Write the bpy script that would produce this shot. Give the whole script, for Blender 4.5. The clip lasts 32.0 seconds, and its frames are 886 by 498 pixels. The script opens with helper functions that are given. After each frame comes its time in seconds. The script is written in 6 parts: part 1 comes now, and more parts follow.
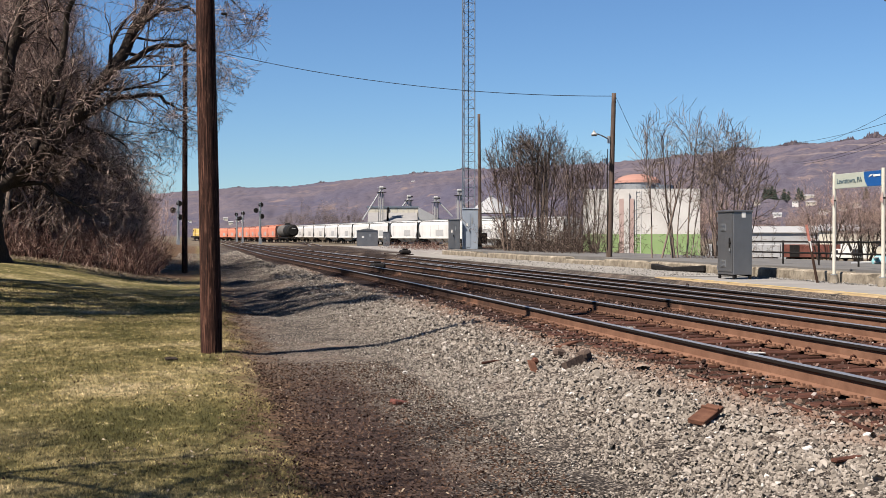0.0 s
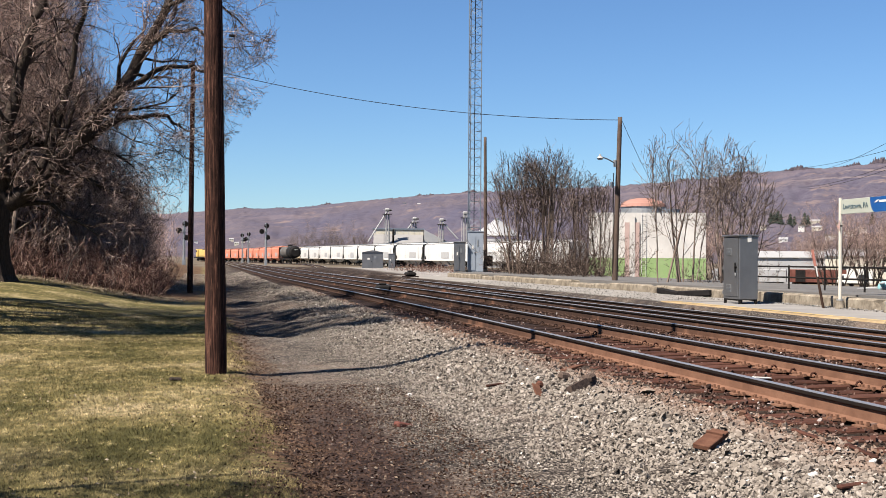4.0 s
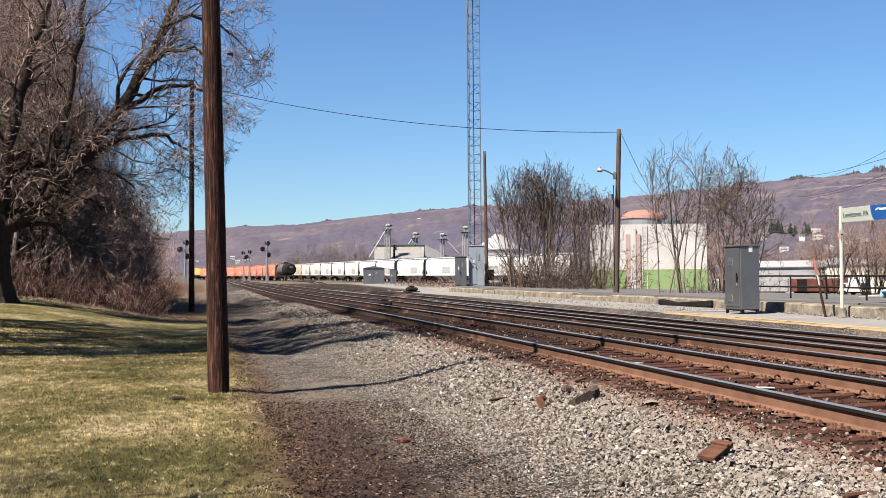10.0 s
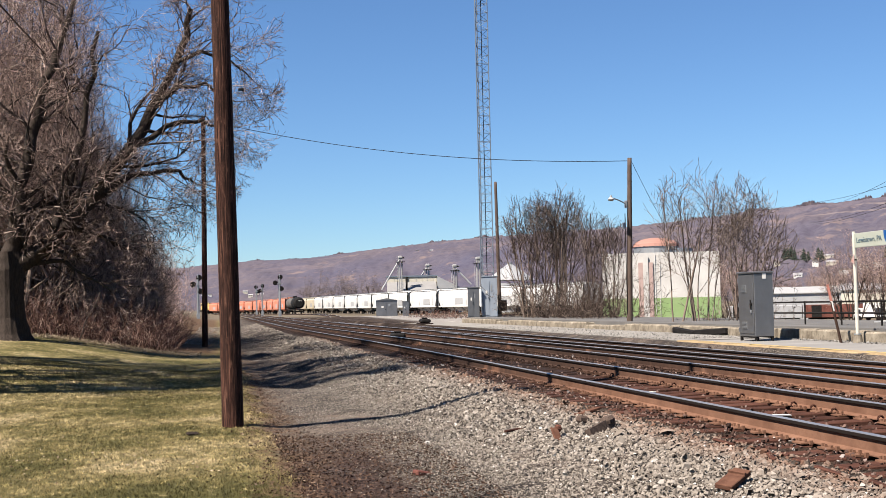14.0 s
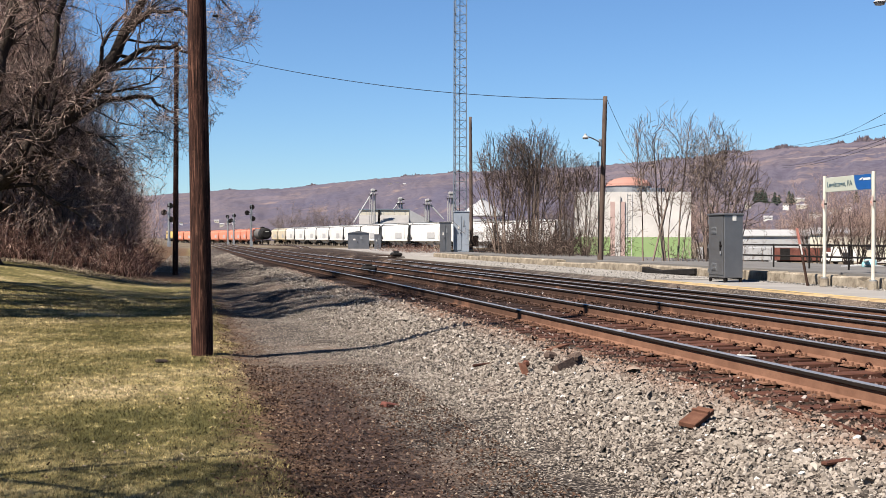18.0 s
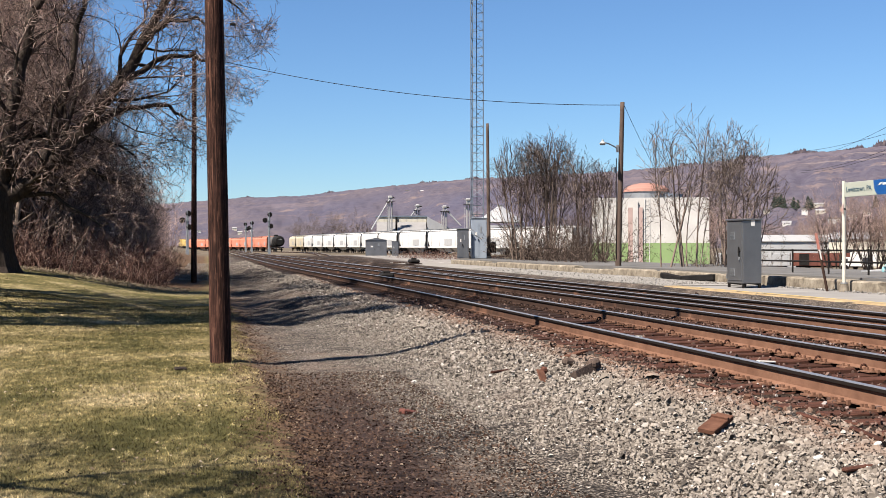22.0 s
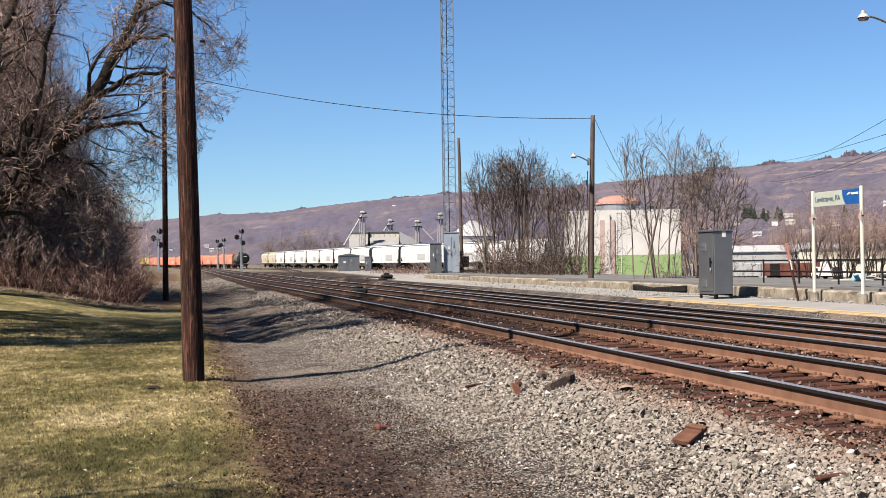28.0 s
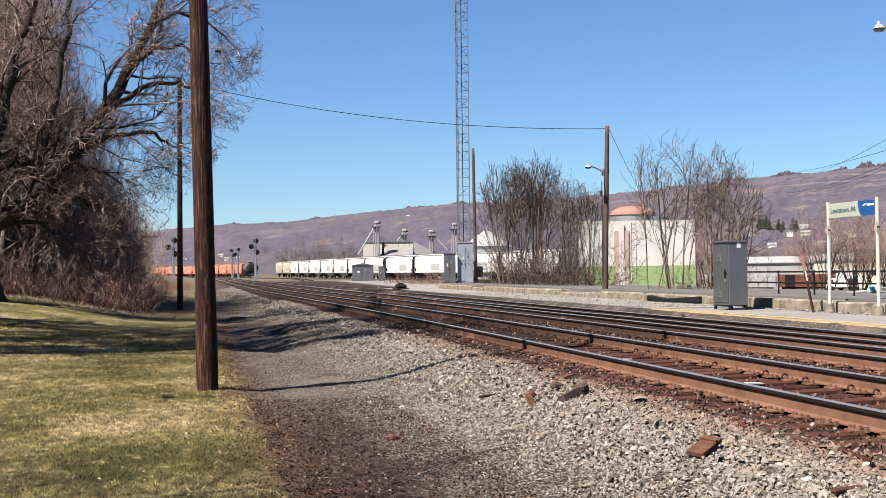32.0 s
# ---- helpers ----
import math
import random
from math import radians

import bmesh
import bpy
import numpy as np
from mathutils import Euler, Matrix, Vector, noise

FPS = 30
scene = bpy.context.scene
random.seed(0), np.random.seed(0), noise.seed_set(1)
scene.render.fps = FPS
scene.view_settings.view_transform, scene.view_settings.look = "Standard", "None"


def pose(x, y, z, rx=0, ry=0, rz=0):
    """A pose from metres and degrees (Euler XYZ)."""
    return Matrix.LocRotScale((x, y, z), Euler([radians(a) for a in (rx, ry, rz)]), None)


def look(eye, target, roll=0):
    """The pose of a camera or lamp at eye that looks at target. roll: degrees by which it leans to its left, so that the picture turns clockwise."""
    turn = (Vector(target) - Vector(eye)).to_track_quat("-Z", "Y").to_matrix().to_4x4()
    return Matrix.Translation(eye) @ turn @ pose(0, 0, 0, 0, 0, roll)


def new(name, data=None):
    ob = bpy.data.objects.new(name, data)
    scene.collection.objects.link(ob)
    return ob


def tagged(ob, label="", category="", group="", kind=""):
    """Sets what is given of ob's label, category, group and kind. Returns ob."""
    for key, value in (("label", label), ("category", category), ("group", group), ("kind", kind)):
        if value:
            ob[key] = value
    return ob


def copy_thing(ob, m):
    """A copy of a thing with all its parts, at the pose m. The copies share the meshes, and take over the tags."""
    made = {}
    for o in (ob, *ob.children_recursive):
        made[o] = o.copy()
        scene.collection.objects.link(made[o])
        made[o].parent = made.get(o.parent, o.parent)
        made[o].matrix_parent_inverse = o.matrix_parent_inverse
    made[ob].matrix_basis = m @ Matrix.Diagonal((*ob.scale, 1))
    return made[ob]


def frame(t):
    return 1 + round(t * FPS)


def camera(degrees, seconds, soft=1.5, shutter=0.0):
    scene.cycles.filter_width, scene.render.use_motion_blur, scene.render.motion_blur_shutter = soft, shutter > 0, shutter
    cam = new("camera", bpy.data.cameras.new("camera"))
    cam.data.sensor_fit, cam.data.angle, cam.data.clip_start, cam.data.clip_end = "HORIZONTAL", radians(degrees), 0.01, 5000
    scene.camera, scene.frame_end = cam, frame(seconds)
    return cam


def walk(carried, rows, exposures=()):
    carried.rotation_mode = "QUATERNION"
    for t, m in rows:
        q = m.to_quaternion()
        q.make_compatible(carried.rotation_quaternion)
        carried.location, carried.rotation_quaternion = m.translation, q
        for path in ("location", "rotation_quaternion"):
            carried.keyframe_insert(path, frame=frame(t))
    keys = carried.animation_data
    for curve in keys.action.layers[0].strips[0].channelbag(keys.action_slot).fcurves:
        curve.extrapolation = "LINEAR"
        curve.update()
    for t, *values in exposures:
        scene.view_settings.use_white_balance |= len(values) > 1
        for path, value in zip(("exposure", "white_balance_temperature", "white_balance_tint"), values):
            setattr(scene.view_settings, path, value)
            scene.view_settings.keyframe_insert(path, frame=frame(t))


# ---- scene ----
cam = camera(41.0, 32.0, soft=0.8)
EYE = 1.25
# the camera is held by hand on one spot: seconds, yaw, pitch, roll
ROWS = [
    (0, -11.746, -0.574, -0),
    (0.5, -11.51, -0.874, 0.874),
    (1, -10.261, -0.406, 0.863),
    (1.5, -10.583, -0.053, 1.23),
    (2, -10.623, -0.084, 0.771),
    (2.5, -11.812, 0.163, 0.784),
    (3, -11.671, 0.524, -0.181),
    (3.5, -11.612, 0.496, 0.401),
    (5.5, -11.137, 0.525, 0.197),
    (6, -13.282, 0.562, 0.072),
    (6.5, -12.759, 0.549, 0.683),
    (7, -9.951, 1.274, -0.296),
    (7.5, -10.739, 1.346, 0.087),
    (8, -10.924, 1.411, 0.247),
    (8.5, -11.37, 1.287, 0.45),
    (9, -11.386, 1.313, -0.007),
    (9.5, -11.469, 1.296, -0.141),
    (10, -11.434, 1.218, -0.46),
    (10.5, -12.114, 1.226, -0.245),
    (11, -12.547, 0.766, -0.884),
    (11.5, -12.479, 0.717, -0.258),
    (12, -12.25, 0.861, -0.216),
    (12.5, -11.645, 0.843, -0.32),
    (13, -10.79, 1.559, -0.91),
    (13.5, -10.688, 2.566, -1.387),
    (14, -10.866, 2.74, -1.297),
    (14.5, -11.23, 0.806, 0.654),
    (16.5, -11.641, 0.249, -0.265),
    (17, -12.006, 0.199, -0.045),
    (17.5, -12.174, 0.033, -0.019),
    (18, -12.168, -0.445, 0.094),
    (18.5, -12.176, -0.346, 0.083),
    (19, -12.183, -0.332, -0.134),
    (19.5, -12.279, -0.326, -0.078),
    (20, -12.067, -0.32, 0.112),
    (20.5, -11.823, -0.413, 0.043),
    (21, -11.658, -0.365, 0.016),
    (21.5, -11.476, -0.318, 0.083),
    (22, -11.321, -0.122, -0.135),
    (22.5, -11.209, 0.031, -0.086),
    (23, -11.308, 0.091, -0.124),
    (23.5, -11.45, 0.063, -0.193),
    (24, -11.457, 0.031, -0.277),
    (24.5, -11.845, 0.013, -0.331),
    (25, -12.055, 0.089, -0.208),
    (25.5, -12.295, 0.358, 0.099),
    (27.5, -12.478, 0.609, -0.841),
    (28, -12.64, 0.571, -0.851),
    (28.5, -12.735, 0.828, -0.865),
    (29, -12.426, 1.837, -1.436),
    (29.5, -12.21, 1.568, -0.653),
    (30, -12.151, 1.433, -0.628),
    (30.5, -12.117, 1.334, -0.585),
    (31, -12.046, 1.275, -0.654),
    (31.5, -12.013, 1.219, -0.769),
    (32, -11.972, 1.066, -0.651),
]


LIGHTER = ((0, 1.48), (2, 1.6), (6, 1.66), (9, 1.7), (22, 1.69), (32, 1.7))


def held(yaw, pitch, roll):
    """Pose of a camera at the standing place, yaw to the left from +y, pitch up, roll to its left."""
    return pose(0, 0, EYE, 0, 0, yaw) @ pose(0, 0, 0, 90 + pitch, 0, 0) @ pose(0, 0, 0, 0, 0, roll)


walk(cam, [(t, held(a, b, c)) for t, a, b, c in ROWS], LIGHTER)

# ---- light ----
SUN_AZ = math.atan2(-0.876, -0.48)      # where the sun stands, clockwise from +y
SUN_EL = radians(51)
world = bpy.data.worlds.new("sky")
scene.world = world
world.use_nodes = True
wn = world.node_tree.nodes
sky = wn.new("ShaderNodeTexSky")
sky.sky_type = "NISHITA"
sky.sun_disc = False
sky.sun_elevation = SUN_EL
sky.sun_rotation = SUN_AZ
sky.altitude = 150
sky.air_density, sky.dust_density, sky.ozone_density = 1.0, 0.0, 2.5
tint = wn.new("ShaderNodeMix")
tint.data_type, tint.blend_type = "RGBA", "MULTIPLY"
tint.inputs[0].default_value = 1.0
tint.inputs[7].default_value = (0.675, 0.895, 1.155, 1)
world.node_tree.links.new(sky.outputs[0], tint.inputs[6])
world.node_tree.links.new(tint.outputs[2], wn["Background"].inputs[0])
wn["Background"].inputs[1].default_value = 0.0348
sun_data = bpy.data.lights.new("sun", "SUN")
sun_data.energy, sun_data.angle, sun_data.color = 5.0, radians(0.53), (1.0, 0.905, 0.8)
sun = new("sun", sun_data)
to_sun = Vector((math.sin(SUN_AZ) * math.cos(SUN_EL), math.cos(SUN_AZ) * math.cos(SUN_EL), math.sin(SUN_EL)))
sun.matrix_world = look(to_sun * 50, (0, 0, 0))


# ---- materials ----
def material(name, rough=0.8, metal=0.0):
    m = bpy.data.materials.new(name)
    m.use_nodes = True
    nt = m.node_tree
    b = nt.nodes["Principled BSDF"]
    b.inputs["Roughness"].default_value = rough
    b.inputs["Metallic"].default_value = metal
    if rough >= 0.75:                   # soil, stone, bark: no sheen at grazing angles
        b.inputs["Specular IOR Level"].default_value = 0.08
    return m, nt, b


def noise_node(nt, scale, detail=6, rough=0.6, coord=None):
    n = nt.nodes.new("ShaderNodeTexNoise")
    n.inputs["Scale"].default_value = scale
    n.inputs["Detail"].default_value = detail
    n.inputs["Roughness"].default_value = rough
    if coord is not None:
        nt.links.new(coord, n.inputs["Vector"])
    return n.outputs["Fac"]


TONE = 0.5                              # one scale for all base colours


def ramp(nt, fac, stops):
    r = nt.nodes.new("ShaderNodeValToRGB")
    els = r.color_ramp.elements
    while len(els) < len(stops):
        els.new(0.5)
    for e, (p, c) in zip(els, stops):
        e.position, e.color = p, (*(v * TONE for v in c), 1)
    nt.links.new(fac, r.inputs[0])
    return r.outputs[0]


def mix(nt, fac, a, b):
    n = nt.nodes.new("ShaderNodeMix")
    n.data_type = "RGBA"
    for sock, v in ((n.inputs[0], fac), (n.inputs[6], a), (n.inputs[7], b)):
        if isinstance(v, (int, float)):
            sock.default_value = v
        elif isinstance(v, tuple):
            sock.default_value = (*v, 1)
        else:
            nt.links.new(v, sock)
    return n.outputs[2]


def maths(nt, op, a, b=0.0, c=0.0):
    n = nt.nodes.new("ShaderNodeMath")
    n.operation = op
    for sock, v in zip(n.inputs, (a, b, c)):
        if isinstance(v, (int, float)):
            sock.default_value = v
        else:
            nt.links.new(v, sock)
    return n.outputs[0]


def smooth(nt, v, lo, hi):
    n = nt.nodes.new("ShaderNodeMapRange")
    n.interpolation_type = "SMOOTHSTEP"
    nt.links.new(v, n.inputs[0])
    n.inputs[1].default_value, n.inputs[2].default_value = lo, hi
    return n.outputs[0]


def bump(nt, b, height, strength=0.4, distance=0.02):
    n = nt.nodes.new("ShaderNodeBump")
    n.inputs["Strength"].default_value = strength
    n.inputs["Distance"].default_value = distance
    nt.links.new(height, n.inputs["Height"])
    nt.links.new(n.outputs[0], b.inputs["Normal"])


def objcoord(nt):
    return nt.nodes.new("ShaderNodeTexCoord").outputs["Object"]


def world_pos(nt):
    return nt.nodes.new("ShaderNodeNewGeometry").outputs["Position"]


def stretched(nt, coord, sx, sy, sz):
    n = nt.nodes.new("ShaderNodeMapping")
    n.inputs["Scale"].default_value = (sx, sy, sz)
    nt.links.new(coord, n.inputs["Vector"])
    return n.outputs[0]


def plain(name, c1, c2, scale, rough=0.7, metal=0.0, fine=60.0, bumps=0.25, dist=0.004, stretch=None, jitter=0.0):
    """Two tones by coarse noise, a finer grain over them and a fine relief."""
    m, nt, b = material(name, rough, metal)
    co = objcoord(nt)
    if stretch:
        co = stretched(nt, co, *stretch)
    col = ramp(nt, noise_node(nt, scale, 8, 0.65, co), [(0.3, c1), (0.7, c2)])
    g = noise_node(nt, fine, 4, 0.6, co)
    dark = tuple(v * 0.65 for v in c1)
    col = mix(nt, smooth(nt, g, 0.52, 0.75), col, dark)
    if jitter:
        rnd = nt.nodes.new("ShaderNodeObjectInfo").outputs["Random"]
        hs = nt.nodes.new("ShaderNodeHueSaturation")
        nt.links.new(col, hs.inputs["Color"])
        nt.links.new(maths(nt, "MULTIPLY_ADD", rnd, jitter, 1 - jitter / 2), hs.inputs["Value"])
        col = hs.outputs[0]
    nt.links.new(col, b.inputs["Base Color"])
    nt.links.new(maths(nt, "MULTIPLY_ADD", g, 0.25, rough - 0.12), b.inputs["Roughness"])
    bump(nt, b, g, bumps, dist)
    return m


def islands(name, stops, rough=0.9, fine=25.0, rusty=False):
    """Loose pieces in one mesh, each with its own tone."""
    m, nt, b = material(name, rough)
    rnd = nt.nodes.new("ShaderNodeNewGeometry").outputs["Random Per Island"]
    col = ramp(nt, rnd, stops)
    if rusty:
        pos = world_pos(nt)
        sep = nt.nodes.new("ShaderNodeSeparateXYZ")
        nt.links.new(pos, sep.inputs[0])
        near = maths(nt, "MULTIPLY", smooth(nt, sep.outputs[0], 4.2, 5.1), smooth(nt, noise_node(nt, 3.0, 5, 0.7, pos), 0.3, 0.6))
        col = mix(nt, maths(nt, "MULTIPLY", near, 0.75), col, (0.11, 0.055, 0.035))
    g = noise_node(nt, fine, 4, 0.6, objcoord(nt))
    n = nt.nodes.new("ShaderNodeHueSaturation")
    nt.links.new(col, n.inputs["Color"])
    nt.links.new(maths(nt, "MULTIPLY_ADD", g, 0.7, 0.65), n.inputs["Value"])
    nt.links.new(n.outputs[0], b.inputs["Base Color"])
    return m


def lawn_tones(nt, pos):
    """Green and straw patches of the lawn, with finer tufts and thin spots."""
    col = ramp(nt, noise_node(nt, 0.5, 7, 0.68, pos), [(0.36, (0.115, 0.1, 0.036)), (0.46, (0.25, 0.202, 0.084)), (0.55, (0.43, 0.338, 0.165)), (0.66, (0.74, 0.585, 0.35))])
    tuft = noise_node(nt, 7.0, 6, 0.75, stretched(nt, pos, 1.0, 0.45, 1.0))
    col = mix(nt, smooth(nt, tuft, 0.58, 0.4), col, mix(nt, 0.62, col, (0.03, 0.028, 0.012)))
    return mix(nt, maths(nt, "MULTIPLY", smooth(nt, tuft, 0.56, 0.68), 0.6), col, (0.46, 0.38, 0.2))


def blade_material():
    m, nt, b = material("grass_blades", 0.85)
    rnd = nt.nodes.new("ShaderNodeNewGeometry").outputs["Random Per Island"]
    hs = nt.nodes.new("ShaderNodeHueSaturation")
    nt.links.new(lawn_tones(nt, world_pos(nt)), hs.inputs["Color"])
    nt.links.new(maths(nt, "MULTIPLY_ADD", rnd, 1.6, 0.3), hs.inputs["Value"])
    nt.links.new(hs.outputs[0], b.inputs["Base Color"])
    return m


def ground_material():
    m, nt, b = material("ground_surface", 0.95)
    pos = world_pos(nt)
    sep = nt.nodes.new("ShaderNodeSeparateXYZ")
    nt.links.new(pos, sep.inputs[0])
    X, Y = sep.outputs[0], sep.outputs[1]
    wob = maths(nt, "MULTIPLY_ADD", noise_node(nt, 0.9, 5, 0.6, pos), 0.9, -0.45)
    wob2 = maths(nt, "MULTIPLY_ADD", noise_node(nt, 6.0, 4, 0.6, pos), 0.5, -0.25)
    xx = maths(nt, "ADD", X, maths(nt, "ADD", wob, wob2))
    # grass: straw and green
    gr = lawn_tones(nt, pos)
    gfine = noise_node(nt, 45.0, 6, 0.75, pos)
    gr = mix(nt, smooth(nt, gfine, 0.42, 0.62), mix(nt, 0.6, gr, (0.05, 0.05, 0.018)), gr)
    # crushed stone
    vo = nt.nodes.new("ShaderNodeTexVoronoi")
    vo.inputs["Scale"].default_value = 38.0
    nt.links.new(pos, vo.inputs["Vector"])
    cell = nt.nodes.new("ShaderNodeSeparateColor")
    nt.links.new(vo.outputs["Color"], cell.inputs[0])
    st = ramp(nt, cell.outputs[0], [(0.0, (0.04, 0.034, 0.029)), (0.5, (0.15, 0.127, 0.107)), (1.0, (0.4, 0.345, 0.295))])
    # gaps between stones near black: dark fines, and their shade painted in
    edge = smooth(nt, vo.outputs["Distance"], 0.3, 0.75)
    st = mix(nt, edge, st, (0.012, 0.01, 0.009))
    # long dark streaks further along the shoulder: fines, and branch shadows painted in
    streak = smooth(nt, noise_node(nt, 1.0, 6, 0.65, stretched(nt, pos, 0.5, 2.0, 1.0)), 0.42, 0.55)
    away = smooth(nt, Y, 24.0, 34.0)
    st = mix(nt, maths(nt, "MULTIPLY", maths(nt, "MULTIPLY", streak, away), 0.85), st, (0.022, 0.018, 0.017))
    st = mix(nt, smooth(nt, noise_node(nt, 0.6, 6, 0.7, pos), 0.45, 0.75), st, mix(nt, 0.55, st, (0.16, 0.12, 0.095)))
    # trodden cinder path
    ci = ramp(nt, noise_node(nt, 14.0, 9, 0.8, pos), [(0.36, (0.01, 0.0062, 0.0052)), (0.54, (0.07, 0.043, 0.035)), (0.72, (0.26, 0.17, 0.138))])
    path_side = smooth(nt, xx, 1.55, 2.15)
    path_far = smooth(nt, maths(nt, "ADD", Y, maths(nt, "MULTIPLY", wob, 8.0)), 12.0, 17.0)
    path = maths(nt, "MAXIMUM", path_side, path_far)
    bal = mix(nt, maths(nt, "MULTIPLY_ADD", path, 0.92, 0.08), ci, st)
    # rust and grease between the rails
    rust = maths(nt, "MULTIPLY", smooth(nt, xx, 4.9, 5.4), smooth(nt, maths(nt, "MULTIPLY", xx, -1.0), -12.6, -11.8))
    bal = mix(nt, maths(nt, "MULTIPLY", rust, 0.85), bal, ramp(nt, noise_node(nt, 5.0, 7, 0.7, pos), [(0.3, (0.012, 0.008, 0.006)), (0.6, (0.045, 0.026, 0.017)), (0.82, (0.12, 0.09, 0.07))]))
    # further along, grease and the trees' shade are put into the colour
    oil_shade = maths(nt, "MULTIPLY", maths(nt, "MULTIPLY", rust, smooth(nt, Y, 15.0, 24.0)), smooth(nt, noise_node(nt, 0.5, 5, 0.65, pos), 0.3, 0.5))
    bal = mix(nt, maths(nt, "MULTIPLY", oil_shade, 0.92), bal, (0.012, 0.009, 0.008))
    # old cinders and oil under the yard's ladder of tracks
    reachx = maths(nt, "SUBTRACT", maths(nt, "MULTIPLY_ADD", Y, 0.05, 10.5), xx)
    yard = maths(nt, "MULTIPLY", maths(nt, "MULTIPLY", smooth(nt, Y, 40.0, 58.0), smooth(nt, reachx, -1.0, 2.0)), smooth(nt, xx, 3.2, 4.6))
    soot = ramp(nt, noise_node(nt, 1.0, 7, 0.7, stretched(nt, pos, 0.9, 0.35, 1.0)), [(0.36, (0.012, 0.009, 0.008)), (0.52, (0.05, 0.034, 0.026)), (0.68, (0.2, 0.155, 0.125))])
    bal = mix(nt, maths(nt, "MULTIPLY", yard, 0.9), bal, soot)
    # pale gravel of the yard beyond the tracks
    beyond = smooth(nt, maths(nt, "SUBTRACT", xx, maths(nt, "MULTIPLY_ADD", Y, 0.05, 10.2)), 0.0, 1.6)
    pale = ramp(nt, noise_node(nt, 1.4, 8, 0.75, stretched(nt, pos, 1.0, 0.4, 1.0)), [(0.35, (0.2, 0.18, 0.165)), (0.5, (0.36, 0.335, 0.31)), (0.66, (0.52, 0.49, 0.46))])
    bal = mix(nt, maths(nt, "MULTIPLY", beyond, smooth(nt, Y, 30.0, 60.0)), bal, pale)
    # leaf litter at the lawn's edge and under the trees
    lawn = smooth(nt, maths(nt, "MULTIPLY", xx, -1.0), -0.85, -0.5)
    col = mix(nt, lawn, bal, gr)
    rim = maths(nt, "MULTIPLY", smooth(nt, xx, 0.15, 0.6), smooth(nt, maths(nt, "MULTIPLY", xx, -1.0), -1.35, -0.85))
    litter = ramp(nt, noise_node(nt, 14.0, 6, 0.8, pos), [(0.35, (0.06, 0.035, 0.022)), (0.6, (0.2, 0.125, 0.075)), (0.75, (0.3, 0.22, 0.15))])
    col = mix(nt, maths(nt, "MULTIPLY", rim, smooth(nt, noise_node(nt, 7.0, 5, 0.7, pos), 0.4, 0.6)), col, litter)
    # woods' floor past the lawn
    wood = maths(nt, "MULTIPLY", smooth(nt, maths(nt, "ADD", Y, maths(nt, "MULTIPLY", wob, 5.0)), 44.0, 49.0), smooth(nt, maths(nt, "MULTIPLY", xx, -1.0), -0.6, 0.4))
    col = mix(nt, wood, col, litter)
    # distant dry fields
    fld = smooth(nt, maths(nt, "ADD", Y, maths(nt, "MULTIPLY", X, 1.2)), 190.0, 260.0)
    col = mix(nt, fld, col, ramp(nt, noise_node(nt, 0.03, 6, 0.6, pos), [(0.35, (0.12, 0.095, 0.065)), (0.65, (0.24, 0.2, 0.15))]))
    nt.links.new(col, b.inputs["Base Color"])
    h = mix(nt, lawn, vo.outputs["Distance"], gfine)
    bump(nt, b, h, 0.7, 0.03)
    return m


def oiled_shaded(name, c1, c2, scale, stretch, jitter, amount):
    """Rust or weathered wood, blackened further along by grease and painted tree shade."""
    m = plain(name, c1, c2, scale, 0.85, 0, 40, 0.5, 0.008, stretch, jitter)
    nt = m.node_tree
    b = nt.nodes["Principled BSDF"]
    sock = b.inputs["Base Color"].links[0].from_socket
    pos = world_pos(nt)
    sep = nt.nodes.new("ShaderNodeSeparateXYZ")
    nt.links.new(pos, sep.inputs[0])
    oil_shade = maths(nt, "MULTIPLY", smooth(nt, sep.outputs[1], 15.0, 26.0), smooth(nt, noise_node(nt, 0.6, 5, 0.65, pos), 0.3, 0.45))
    nt.links.new(mix(nt, maths(nt, "MULTIPLY", oil_shade, amount), sock, (0.014, 0.01, 0.009)), b.inputs["Base Color"])
    return m


def pole_wood():
    """Creosoted softwood with fine upright streaks and dark checks."""
    m, nt, b = material("creosoted_pole", 0.9)
    co = objcoord(nt)
    streak = noise_node(nt, 1.0, 6, 0.7, stretched(nt, co, 70, 70, 1.6))
    broad = noise_node(nt, 1.0, 5, 0.6, stretched(nt, co, 9, 9, 0.5))
    col = ramp(nt, streak, [(0.38, (0.007, 0.004, 0.0035)), (0.53, (0.075, 0.034, 0.025)), (0.7, (0.3, 0.15, 0.105))])
    col = mix(nt, smooth(nt, broad, 0.4, 0.65), col, mix(nt, 0.6, col, (0.02, 0.011, 0.009)))
    worn = noise_node(nt, 1.0, 7, 0.75, stretched(nt, co, 26, 26, 4.0))
    col = mix(nt, maths(nt, "MULTIPLY", smooth(nt, worn, 0.54, 0.68), 0.7), col, (0.13, 0.066, 0.046))
    col = mix(nt, maths(nt, "MULTIPLY", smooth(nt, worn, 0.46, 0.36), 0.8), col, (0.006, 0.004, 0.0035))
    nt.links.new(col, b.inputs["Base Color"])
    bump(nt, b, streak, 1.0, 0.012)
    return m


